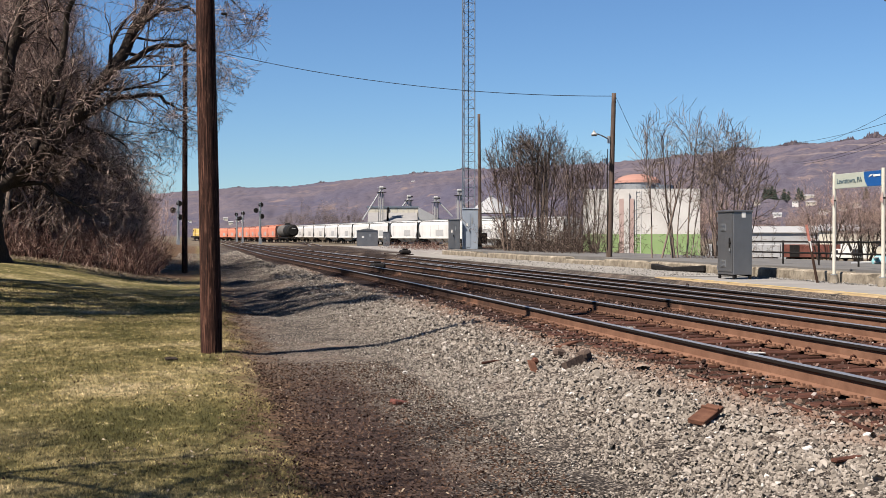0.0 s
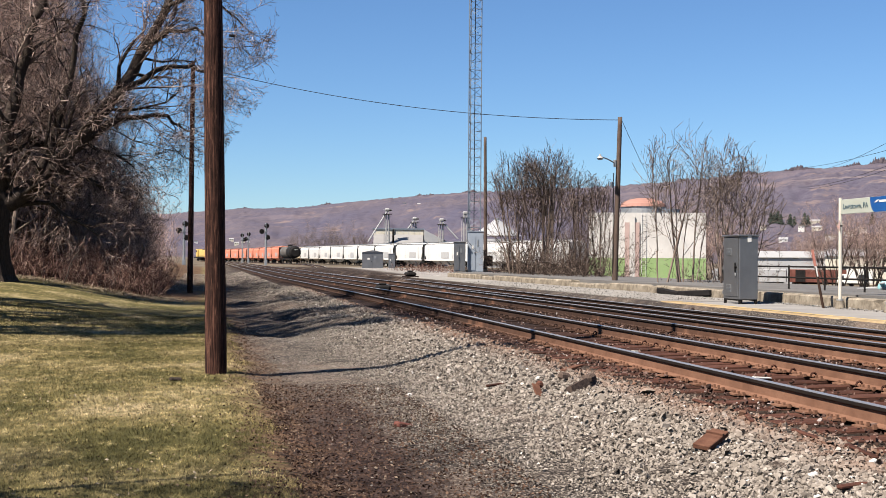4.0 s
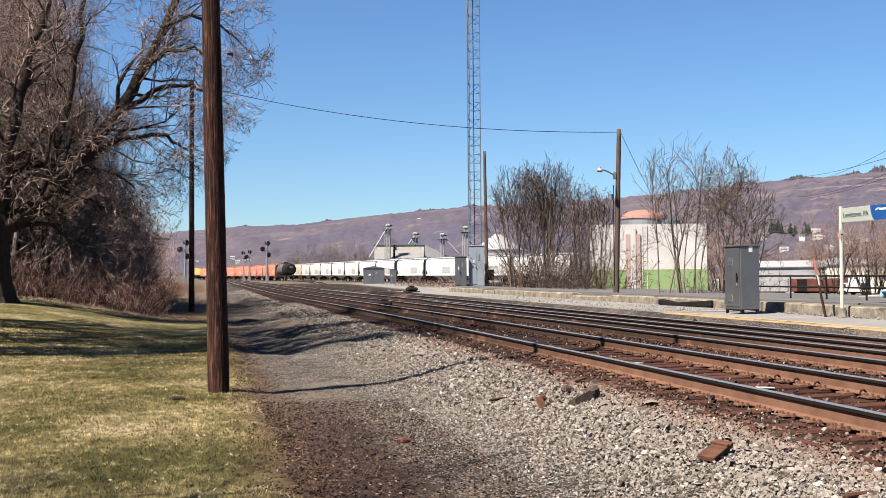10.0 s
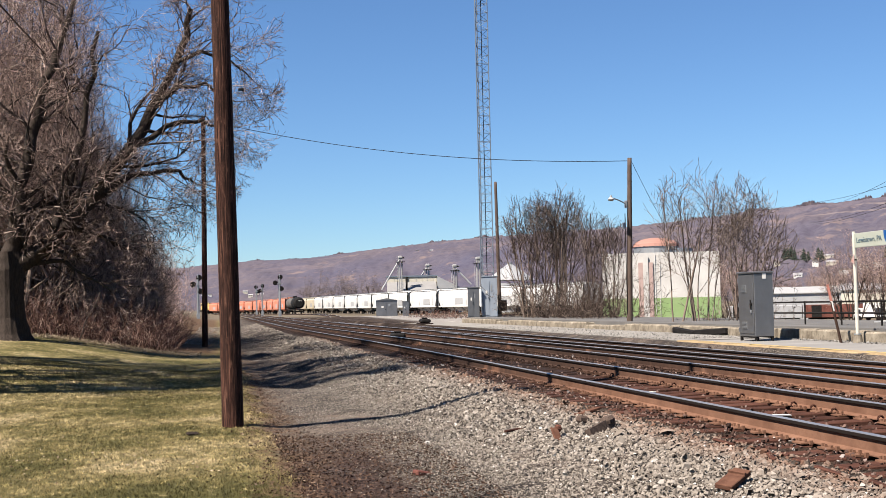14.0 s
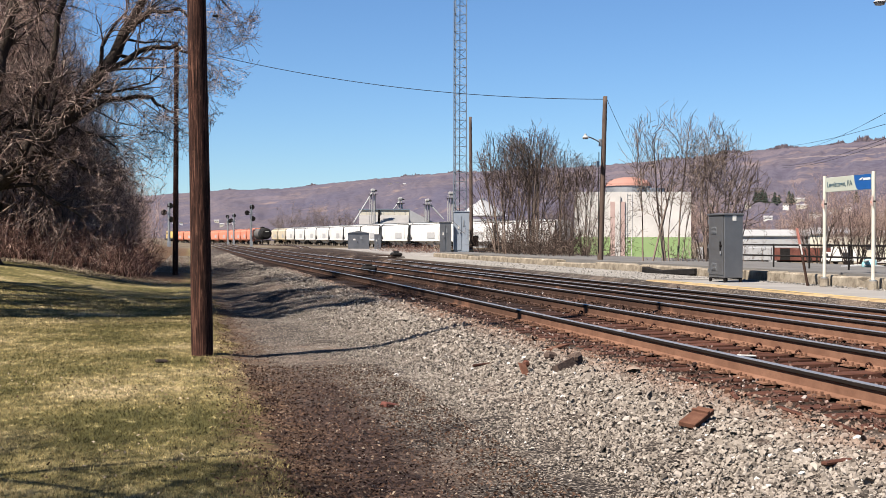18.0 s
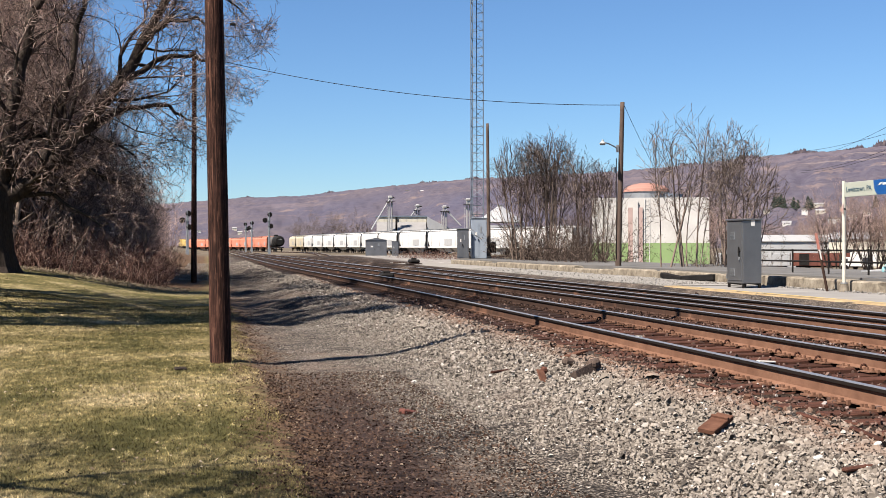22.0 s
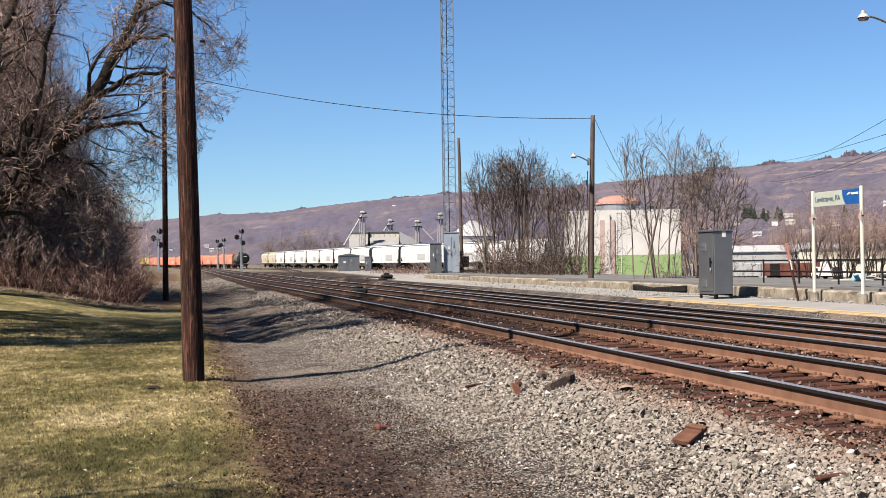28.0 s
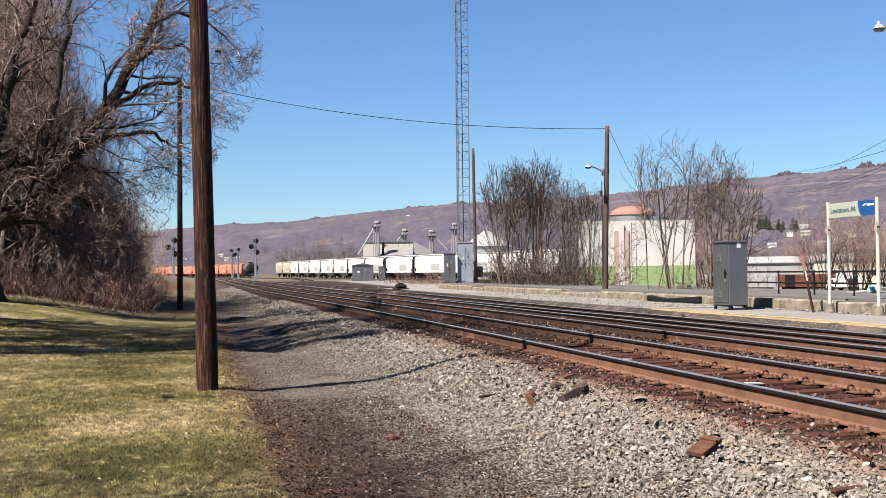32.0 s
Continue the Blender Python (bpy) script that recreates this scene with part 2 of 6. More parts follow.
M = {}
M["ground"] = ground_material()
M["rust"] = oiled_shaded("rusted_rail_steel", (0.17, 0.086, 0.056), (0.3, 0.163, 0.108), 3.0, None, 0.0, 0.82)
M["rust_old"] = plain("old_dull_rust", (0.1, 0.045, 0.03), (0.2, 0.1, 0.066), 9.0, 0.9, 0, 60, 0.6, 0.006)
# grease and the shade below the rail head, both in one near-black colour
M["rail_grease_shade"] = plain("greasy_shaded_rail_side", (0.014, 0.011, 0.01), (0.03, 0.021, 0.017), 3.0, 0.9, 0.0, 30, 0.1, 0.001)
M["railtop"] = plain("polished_rail_head", (0.74, 0.72, 0.71), (0.86, 0.84, 0.83), 2.0, 0.42, 0.9, 30, 0.1, 0.001)
M["tie"] = oiled_shaded("weathered_tie", (0.045, 0.021, 0.016), (0.15, 0.066, 0.046), 4.0, (1, 8, 8), 0.6, 0.92)
M["pole"] = pole_wood()
M["pole_grey"] = plain("weathered_pole", (0.07, 0.05, 0.042), (0.19, 0.14, 0.115), 5.0, 0.85, 0, 30, 0.6, 0.01, (9, 9, 0.5))
M["bark"] = plain("grey_brown_bark", (0.034, 0.027, 0.023), (0.11, 0.085, 0.071), 6.0, 0.95, 0, 40, 0.9, 0.02, (4, 4, 0.8))
M["twig"] = islands("brown_twigs", [(0.0, (0.06, 0.043, 0.037)), (0.5, (0.34, 0.238, 0.206)), (0.85, (0.66, 0.47, 0.405)), (1.0, (0.95, 0.76, 0.67))], 0.9, 4.0)
M["twig_crown"] = islands("dark_crown_twigs", [(0.0, (0.03, 0.022, 0.02)), (0.5, (0.17, 0.121, 0.106)), (0.88, (0.44, 0.322, 0.28)), (1.0, (0.82, 0.66, 0.58))], 0.9, 4.0)
M["twig_pale"] = islands("pale_grey_twigs", [(0.0, (0.05, 0.037, 0.031)), (0.5, (0.16, 0.12, 0.1)), (0.85, (0.33, 0.26, 0.215)), (1.0, (0.55, 0.46, 0.4))], 0.9, 4.0)
M["twig_dark"] = islands("dark_scrub_twigs", [(0.0, (0.022, 0.016, 0.014)), (0.55, (0.085, 0.06, 0.05)), (0.85, (0.22, 0.165, 0.135)), (1.0, (0.46, 0.37, 0.31))], 0.9, 4.0)
M["brush"] = islands("dry_brush_stems", [(0.0, (0.045, 0.025, 0.02)), (0.55, (0.2, 0.108, 0.087)), (0.88, (0.42, 0.26, 0.21)), (1.0, (0.75, 0.56, 0.46))], 0.95, 4.0)
M["concrete"] = plain("stained_concrete", (0.13, 0.105, 0.08), (0.5, 0.44, 0.35), 2.6, 0.9, 0, 14, 0.6, 0.012)
M["asphalt"] = plain("worn_asphalt", (0.26, 0.25, 0.24), (0.38, 0.365, 0.345), 0.7, 0.92, 0, 60, 0.5, 0.006)
M["edge_tan"] = plain("worn_yellow_concrete", (0.3, 0.21, 0.11), (0.5, 0.39, 0.24), 2.5, 0.85, 0, 16, 0.4, 0.008)
M["pink"] = plain("faded_pink_paint", (0.5, 0.36, 0.33), (0.6, 0.46, 0.42), 2.0, 0.8, 0, 8)
M["asphalt_dark"] = plain("dark_cracked_asphalt", (0.14, 0.136, 0.134), (0.23, 0.222, 0.215), 0.6, 0.92, 0, 50, 0.5, 0.006)
M["bark_pale"] = plain("pale_scrub_bark", (0.15, 0.113, 0.093), (0.36, 0.28, 0.232), 5.0, 0.95, 0, 30, 0.5, 0.01, (4, 4, 0.8))
M["post_cream"] = plain("off_white_post_paint", (0.66, 0.62, 0.52), (0.78, 0.75, 0.66), 3.0, 0.5, 0, 20, 0.1, 0.002)
M["gravel"] = plain("pale_gravel", (0.26, 0.245, 0.225), (0.42, 0.4, 0.37), 0.5, 0.95, 0, 14, 0.9, 0.03)
M["yellow"] = plain("faded_yellow_paint", (0.55, 0.38, 0.1), (0.68, 0.52, 0.24), 4.0, 0.75, 0, 20)
M["steel_box"] = plain("grey_painted_steel", (0.25, 0.255, 0.27), (0.33, 0.335, 0.35), 1.5, 0.36, 0.7, 40, 0.1, 0.001)
M["galv"] = plain("galvanised_steel", (0.36, 0.38, 0.4), (0.48, 0.5, 0.52), 3.0, 0.5, 0.6, 40, 0.1, 0.001)
M["galv_dark"] = plain("dull_galvanised_steel", (0.17, 0.21, 0.27), (0.27, 0.32, 0.38), 3.0, 0.5, 0.4, 40, 0.1, 0.001)
M["dark"] = plain("black_iron", (0.01, 0.0095, 0.0095), (0.03, 0.027, 0.026), 3.0, 0.8, 0, 40)
M["white"] = plain("white_paint", (0.8, 0.78, 0.74), (0.9, 0.89, 0.86), 1.0, 0.5, 0, 15, 0.05, 0.001)
M["wall_white"] = plain("dull_white_wall_paint", (0.62, 0.6, 0.57), (0.78, 0.76, 0.73), 0.6, 0.8, 0, 6, 0.2, 0.003)
M["hopper_white"] = plain("dusty_white_carbody", (0.72, 0.71, 0.68), (0.88, 0.87, 0.85), 0.35, 0.5, 0, 3, 0.05, 0.002, (1, 1, 0.3))
M["hopper_cream"] = plain("cream_carbody", (0.62, 0.53, 0.36), (0.74, 0.66, 0.5), 0.35, 0.5, 0, 3, 0.05, 0.002)
M["hopper_orange"] = plain("faded_orange_carbody", (0.72, 0.215, 0.11), (0.85, 0.3, 0.18), 0.35, 0.55, 0, 3, 0.05, 0.002, (1, 1, 0.3))
M["placard"] = plain("faded_grey_panel", (0.4, 0.4, 0.4), (0.52, 0.52, 0.51), 3.0, 0.6, 0, 12)
M["tank"] = plain("black_tank_paint", (0.012, 0.012, 0.012), (0.03, 0.028, 0.027), 0.5, 0.75, 0, 8)
M["tank_grey"] = plain("dull_grey_tank", (0.1, 0.092, 0.086), (0.19, 0.177, 0.165), 0.5, 0.75, 0, 8)
M["loco"] = plain("yellow_engine_paint", (0.72, 0.48, 0.1), (0.8, 0.58, 0.2), 0.5, 0.45, 0, 8)
M["green"] = plain("bright_green_wall_paint", (0.24, 0.38, 0.14), (0.36, 0.48, 0.24), 0.5, 0.8, 0, 5)
M["brickred"] = plain("red_brick", (0.13, 0.05, 0.04), (0.24, 0.1, 0.078), 0.8, 0.85, 0, 9)
M["roof_red"] = plain("faded_red_roof", (0.36, 0.19, 0.155), (0.46, 0.26, 0.215), 0.4, 0.8, 0, 6)
M["sheet"] = plain("ribbed_metal_sheet", (0.45, 0.46, 0.47), (0.6, 0.6, 0.6), 0.3, 0.5, 0.3, 6)
M["cream_wall"] = plain("cream_wall_paint", (0.6, 0.56, 0.45), (0.72, 0.68, 0.57), 0.3, 0.7, 0, 6)
M["cabinet_blue"] = plain("blue_grey_cabinet_paint", (0.3, 0.355, 0.43), (0.4, 0.455, 0.53), 1.2, 0.5, 0.15, 30, 0.1, 0.001)
M["cream_roof"] = plain("pale_weathered_roof_sheet", (0.25, 0.245, 0.24), (0.34, 0.33, 0.325), 0.6, 0.7, 0, 5)
M["glass_dark"] = material("dark_window_glass", 0.08)[0]
M["glass_dark"].node_tree.nodes["Principled BSDF"].inputs["Base Color"].default_value = (0.02, 0.022, 0.026, 1)
M["blue"] = plain("sign_blue", (0.01, 0.09, 0.32), (0.015, 0.11, 0.37), 2, 0.4)
M["sign_grey"] = plain("sign_pale_grey_green", (0.46, 0.49, 0.42), (0.5, 0.53, 0.46), 2, 0.45)
M["ink"] = plain("sign_dark_lettering", (0.03, 0.08, 0.12), (0.04, 0.1, 0.14), 2, 0.5)
M["red"] = plain("faded_red_paint", (0.5, 0.16, 0.12), (0.62, 0.27, 0.21), 6, 0.7)
M["teal"] = plain("pale_teal_tarpaulin", (0.25, 0.55, 0.6), (0.35, 0.65, 0.7), 1, 0.6)
M["stone"] = islands("crushed_limestone", [(0.0, (0.07, 0.061, 0.053)), (0.2, (0.24, 0.207, 0.176)), (0.88, (0.4, 0.351, 0.303)), (0.98, (0.5, 0.45, 0.4)), (1.0, (0.76, 0.72, 0.67))], rusty=True)
M["stone_pale"] = islands("pale_yard_gravel", [(0.0, (0.16, 0.15, 0.14)), (0.5, (0.3, 0.285, 0.265)), (1.0, (0.48, 0.46, 0.43))])
M["stone_rusty"] = islands("rust_stained_stone", [(0.0, (0.03, 0.018, 0.015)), (0.5, (0.12, 0.072, 0.057)), (0.95, (0.26, 0.175, 0.148)), (1.0, (0.55, 0.52, 0.5))])
M["blade"] = blade_material()
M["leaf_pale"] = islands("pale_dead_leaves", [(0.0, (0.2, 0.14, 0.09)), (0.5, (0.36, 0.28, 0.19)), (1.0, (0.6, 0.5, 0.38))])
M["leaf"] = islands("dead_leaves", [(0.0, (0.03, 0.017, 0.012)), (0.6, (0.1, 0.058, 0.04)), (0.92, (0.19, 0.125, 0.09)), (1.0, (0.36, 0.29, 0.22))])


# ---- builders ----
def raw_mesh(name, verts, polys, mat, smooth_faces=False):
    """Fast mesh from arrays: verts (n, 3), polys (m, k) all with k corners."""
    verts, polys = np.asarray(verts, np.float32), np.asarray(polys, np.int32)
    m, k = polys.shape
    me = bpy.data.meshes.new(name)
    me.vertices.add(len(verts))
    me.vertices.foreach_set("co", verts.ravel())
    me.loops.add(m * k)
    me.loops.foreach_set("vertex_index", polys.ravel())
    me.polygons.add(m)
    me.polygons.foreach_set("loop_start", np.arange(0, m * k, k, dtype=np.int32))
    me.polygons.foreach_set("loop_total", np.full(m, k, np.int32))
    me.update(calc_edges=True)
    me.materials.append(mat)
    if smooth_faces:
        me.shade_smooth()
    else:
        me.shade_flat()
    return me


def part(name, bm, mat, parent, label=""):
    """Links a bmesh (or a ready mesh) as one mesh object under a thing or a part."""
    if isinstance(bm, bpy.types.Mesh):
        me = bm
    else:
        me = bpy.data.meshes.new(name)
        bm.to_mesh(me)
        bm.free()
        me.materials.append(mat)
    ob = new(name, me)
    ob.parent = parent
    if label:
        tagged(ob, label)
    return ob


def thing(name, m, label, category, group="", kind=""):
    ob = new(name)
    ob.empty_display_size = 0.2
    ob.matrix_world = m
    return tagged(ob, label, category, group, kind)


def box(bm, sx, sy, sz, at=(0, 0, 0), rot=None, bevel=0.0):
    """A box of that size centred at a place, with rounded edges where asked."""
    m = Matrix.Translation(at) @ (rot.to_4x4() if rot else Matrix.Identity(4)) @ Matrix.Diagonal((sx, sy, sz, 1))
    made = bmesh.ops.create_cube(bm, size=1.0, matrix=m)
    if bevel:
        es = list({e for v in made["verts"] for e in v.link_edges})
        bmesh.ops.bevel(bm, geom=es, offset=bevel, segments=1, affect="EDGES")
    return bm


def boxed(*args, **kw):
    return box(bmesh.new(), *args, **kw)


def tube(bm, a, b, r1, r2=None, n=8, caps=True):
    """A tapered round bar from a to b."""
    a, b = Vector(a), Vector(b)
    r2 = r1 if r2 is None else r2
    q = (b - a).to_track_quat("Z", "Y").to_matrix().to_4x4()
    bmesh.ops.create_cone(bm, cap_ends=caps, segments=n, radius1=r1, radius2=r2, depth=(b - a).length, matrix=Matrix.Translation((a + b) / 2) @ q)
    return bm


def tubed(*args, **kw):
    return tube(bmesh.new(), *args, **kw)


def prism(outline, length, axis="y"):
    """A solid with that outline (pairs), drawn out along an axis and centred on it."""
    bm = bmesh.new()
    h = length / 2
    place = {"y": lambda u, v, w: (u, w, v), "x": lambda u, v, w: (w, u, v), "z": lambda u, v, w: (u, v, w)}[axis]
    a = [bm.verts.new(place(u, v, -h)) for u, v in outline]
    b = [bm.verts.new(place(u, v, h)) for u, v in outline]
    bm.faces.new(a)
    bm.faces.new(list(reversed(b)))
    for i in range(len(a)):
        j = (i + 1) % len(a)
        bm.faces.new((a[i], b[i], b[j], a[j]))
    bmesh.ops.recalc_face_normals(bm, faces=bm.faces)
    return bm


def segments_mesh(name, segs, mat, sides):
    """Tapered bars in one mesh, from rows of p0 (3), r0, p1 (3), r1."""
    s = np.asarray(segs, np.float64).reshape(-1, 8)
    p0, r0, p1, r1 = s[:, 0:3], s[:, 3], s[:, 4:7], s[:, 7]
    d = p1 - p0
    d /= np.linalg.norm(d, axis=1, keepdims=True) + 1e-9
    ref = np.where(np.abs(d[:, 2:3]) > 0.8, [[1.0, 0, 0]], [[0, 0, 1.0]])
    u = np.cross(d, ref)
    u /= np.linalg.norm(u, axis=1, keepdims=True) + 1e-9
    w = np.cross(d, u)
    k = len(s)
    verts = np.empty((k, 2 * sides, 3))
    for i in range(sides):
        a = 2 * math.pi * i / sides
        o = math.cos(a) * u + math.sin(a) * w
        verts[:, i] = p0 + o * r0[:, None]
        verts[:, sides + i] = p1 + o * r1[:, None]
    base = (np.arange(k) * 2 * sides)[:, None]
    polys = np.concatenate([base + np.array([[i, (i + 1) % sides, sides + (i + 1) % sides, sides + i]]) for i in range(sides)], 0)
    return raw_mesh(name, verts.reshape(-1, 3), polys, mat, True)


# ---- lie of the land ----
def step(v, lo, hi):
    t = np.clip((np.asarray(v, float) - lo) / (hi - lo), 0, 1)
    return t * t * (3 - 2 * t)


def land(x, y):
    """Height of the ground at a place of the plan."""
    x, y = np.asarray(x, float), np.asarray(y, float)
    bend = track_bend(y)
    z = -0.42 - 0.08 * step(x, 0.5, 1.0)                          # lawn, then the lower path
    z = z + 0.27 * step(x - bend, 2.6, 4.9)                       # ballast shoulder
    z = z + 0.13 * np.exp(-((x - 3.0 + 0.25 * np.sin(y * 0.35)) / 0.75) ** 2) * step(y, 21, 27) * (1 - step(y, 85, 110))
    z = z + 0.03 * np.sin(x * 3.1 + y * 0.9) * step(x, 0.8, 1.4) * (1 - step(x, 4.2, 4.9)) * step(y, 19, 25)
    z = z + (0.085 * np.sin(y * 1.25 + x * 0.7 + 1.3 * np.sin(y * 0.31)) + 0.035 * np.sin(y * 2.3 - x * 1.1 + np.sin(x * 1.9))) * step(x, 0.9, 1.6) * (1 - step(x - bend, 3.9, 4.9)) * step(y, 22, 30) * (1 - step(y, 85, 110))
    z = z + 0.95 * step(y, 13, 46) * step(-x, 0.2, 7.5) + 1.5 * step(-x, 7, 30)
    z = z + 0.32 * step(x - bend, 12.2, 12.85) * (1 - step(y, 150, 200))
    z = z - 2.8 * step(x, 23, 48) * (1 - step(y - x, 110, 150))   # the town lies lower
    return z


def track_bend(y):
    """How far the main tracks have bent to the left at y."""
    y = np.asarray(y, float)
    return -1.0 * step(y, 25, 95) - np.maximum(y - 380, 0) ** 2 / 1250.0


def ground():
    xs = np.concatenate([-np.geomspace(60, 2500, 14)[::-1], np.arange(-40, -12, 2.0), np.arange(-12, 14, 0.25), np.arange(14, 60, 1.5), np.geomspace(62, 2500, 20)])
    ys = np.concatenate([-np.geomspace(10, 1500, 10)[::-1], np.arange(-6, 4, 1.0), np.arange(4, 34, 0.25), np.arange(34, 80, 0.35), np.geomspace(82, 4800, 50)])
    gx, gy = np.meshgrid(xs, ys)
    gz = land(gx, gy)
    rng = np.random.default_rng(3)
    near = (gx > 1.2) & (gx < 5.2) & (gy < 40) & (gy > 2)
    gz = gz + near * rng.normal(0, 0.014, gx.shape)
    gz = np.where((gx > 13.2) & (gx < 21.5) & (gy < 84), gz - 0.3, gz)
    nx, ny = len(xs), len(ys)
    idx = np.arange(nx * ny).reshape(ny, nx)
    polys = np.stack([idx[:-1, :-1], idx[:-1, 1:], idx[1:, 1:], idx[1:, :-1]], -1).reshape(-1, 4)
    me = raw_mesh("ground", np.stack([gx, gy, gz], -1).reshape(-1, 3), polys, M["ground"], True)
    tagged(new("ground", me), "mown lawn, cinder path and ballast beside the rails", "ground", kind="structure")


ground()


# ---- distance ----
RIDGE_AZ = (-40, -20, -1.3, 1.4, 4.6, 6.7, 9.5, 12.2, 20.3, 25.0, 27.1, 29.4, 32.2, 34, 50, 80)
RIDGE_EL = (1.6, 1.7, 2.05, 2.3, 2.42, 2.68, 2.95, 3.2, 3.55, 3.98, 4.15, 4.29, 4.47, 4.7, 4.2, 3.5)


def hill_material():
    m, nt, b = material("hazed_winter_woods", 1.0)
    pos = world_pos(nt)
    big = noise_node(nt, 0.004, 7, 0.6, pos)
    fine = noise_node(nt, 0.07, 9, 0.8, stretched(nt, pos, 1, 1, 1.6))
    # winter purple and brown, with the blue of distant haze put into the colour
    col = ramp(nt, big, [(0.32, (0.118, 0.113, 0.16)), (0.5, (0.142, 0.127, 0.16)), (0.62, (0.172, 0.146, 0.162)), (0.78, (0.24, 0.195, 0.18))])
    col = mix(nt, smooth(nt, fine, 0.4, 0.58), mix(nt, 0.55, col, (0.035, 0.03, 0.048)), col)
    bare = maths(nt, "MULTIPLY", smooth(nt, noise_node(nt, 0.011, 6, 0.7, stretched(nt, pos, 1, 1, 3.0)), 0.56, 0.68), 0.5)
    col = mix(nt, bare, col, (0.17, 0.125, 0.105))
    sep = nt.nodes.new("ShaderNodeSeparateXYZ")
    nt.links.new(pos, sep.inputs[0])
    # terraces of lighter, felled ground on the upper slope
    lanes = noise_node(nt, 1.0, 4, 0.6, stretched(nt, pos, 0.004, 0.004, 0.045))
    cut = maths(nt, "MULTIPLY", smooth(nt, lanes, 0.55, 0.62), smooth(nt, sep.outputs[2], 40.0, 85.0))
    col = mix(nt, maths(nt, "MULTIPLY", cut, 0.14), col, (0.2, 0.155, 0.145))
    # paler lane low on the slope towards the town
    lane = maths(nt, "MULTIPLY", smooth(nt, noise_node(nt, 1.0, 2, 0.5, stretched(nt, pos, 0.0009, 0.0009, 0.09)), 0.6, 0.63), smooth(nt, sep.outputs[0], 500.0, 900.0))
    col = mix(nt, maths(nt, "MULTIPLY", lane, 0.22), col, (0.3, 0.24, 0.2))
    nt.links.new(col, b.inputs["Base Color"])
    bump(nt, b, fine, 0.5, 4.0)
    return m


def hill_far(az_deg):
    return np.interp(az_deg, (-40, 0, 10, 20, 35, 80), (3600, 3600, 3000, 2300, 1900, 1900))


def hill_top(az_deg):
    return np.interp(az_deg, RIDGE_AZ, RIDGE_EL)


def hill_point(az_deg, f):
    """A point of the hillside: f runs from the foot, 0, to the ridge, 1."""
    a, far = math.radians(az_deg), float(hill_far(az_deg))
    d = far * (0.42 + 0.58 * f)
    z = (far * math.tan(math.radians(float(hill_top(az_deg)))) + EYE) * float(step(f, -0.12, 1.02)) ** 1.25 - 2.0
    return Vector((math.sin(a) * d, math.cos(a) * d, z))


def on_hill(az_deg, el_deg):
    """The place of the hillside that is seen at that height."""
    lo, hi = 0.0, 1.0
    for _ in range(30):
        f = (lo + hi) / 2
        p = hill_point(az_deg, f)
        if math.degrees(math.atan2(p.z - EYE, math.hypot(p.x, p.y))) < el_deg:
            lo = f
        else:
            hi = f
    return p


def hills():
    az = np.arange(-40, 80.01, 0.15)
    rows_v = 48
    rng = np.random.default_rng(7)
    verts = np.empty((rows_v + 2, len(az), 3))
    for j in range(rows_v):
        f = j / (rows_v - 1)
        verts[j] = [hill_point(a, f) for a in az]
        lump = np.array([noise.fractal(Vector((a * 0.5, j * 0.11, 1.7)), 0.7, 2.1, 5) for a in az])
        verts[j, :, 2] += lump * 7.0 * float(step(f, 0.05, 0.5)) * (1 - float(step(f, 0.7, 0.95))) + rng.normal(0, 1.0 if j > 4 else 0.2, len(az))
        if j == rows_v - 1:
            copse = np.array([max(noise.fractal(Vector((a * 0.9, 5.0, 0.3)), 0.7, 2.1, 4), 0) for a in az])
            verts[j, :, 2] += copse * 16 + rng.uniform(-2, 2.5, len(az)) - 9
    verts[rows_v] = verts[rows_v - 1] * (1.03, 1.03, 0.7)
    verts[rows_v + 1] = verts[rows_v - 1] * (1.1, 1.1, 0.0)
    n = len(az)
    idx = np.arange((rows_v + 2) * n).reshape(rows_v + 2, n)
    polys = np.stack([idx[:-1, :-1], idx[:-1, 1:], idx[1:, 1:], idx[1:, :-1]], -1).reshape(-1, 4)
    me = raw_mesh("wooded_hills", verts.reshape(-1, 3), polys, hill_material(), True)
    tagged(new("backdrop_hills", me), "long ridge of bare winter woods, brown and purple tinted with haze", "hill", kind="structure")


hills()


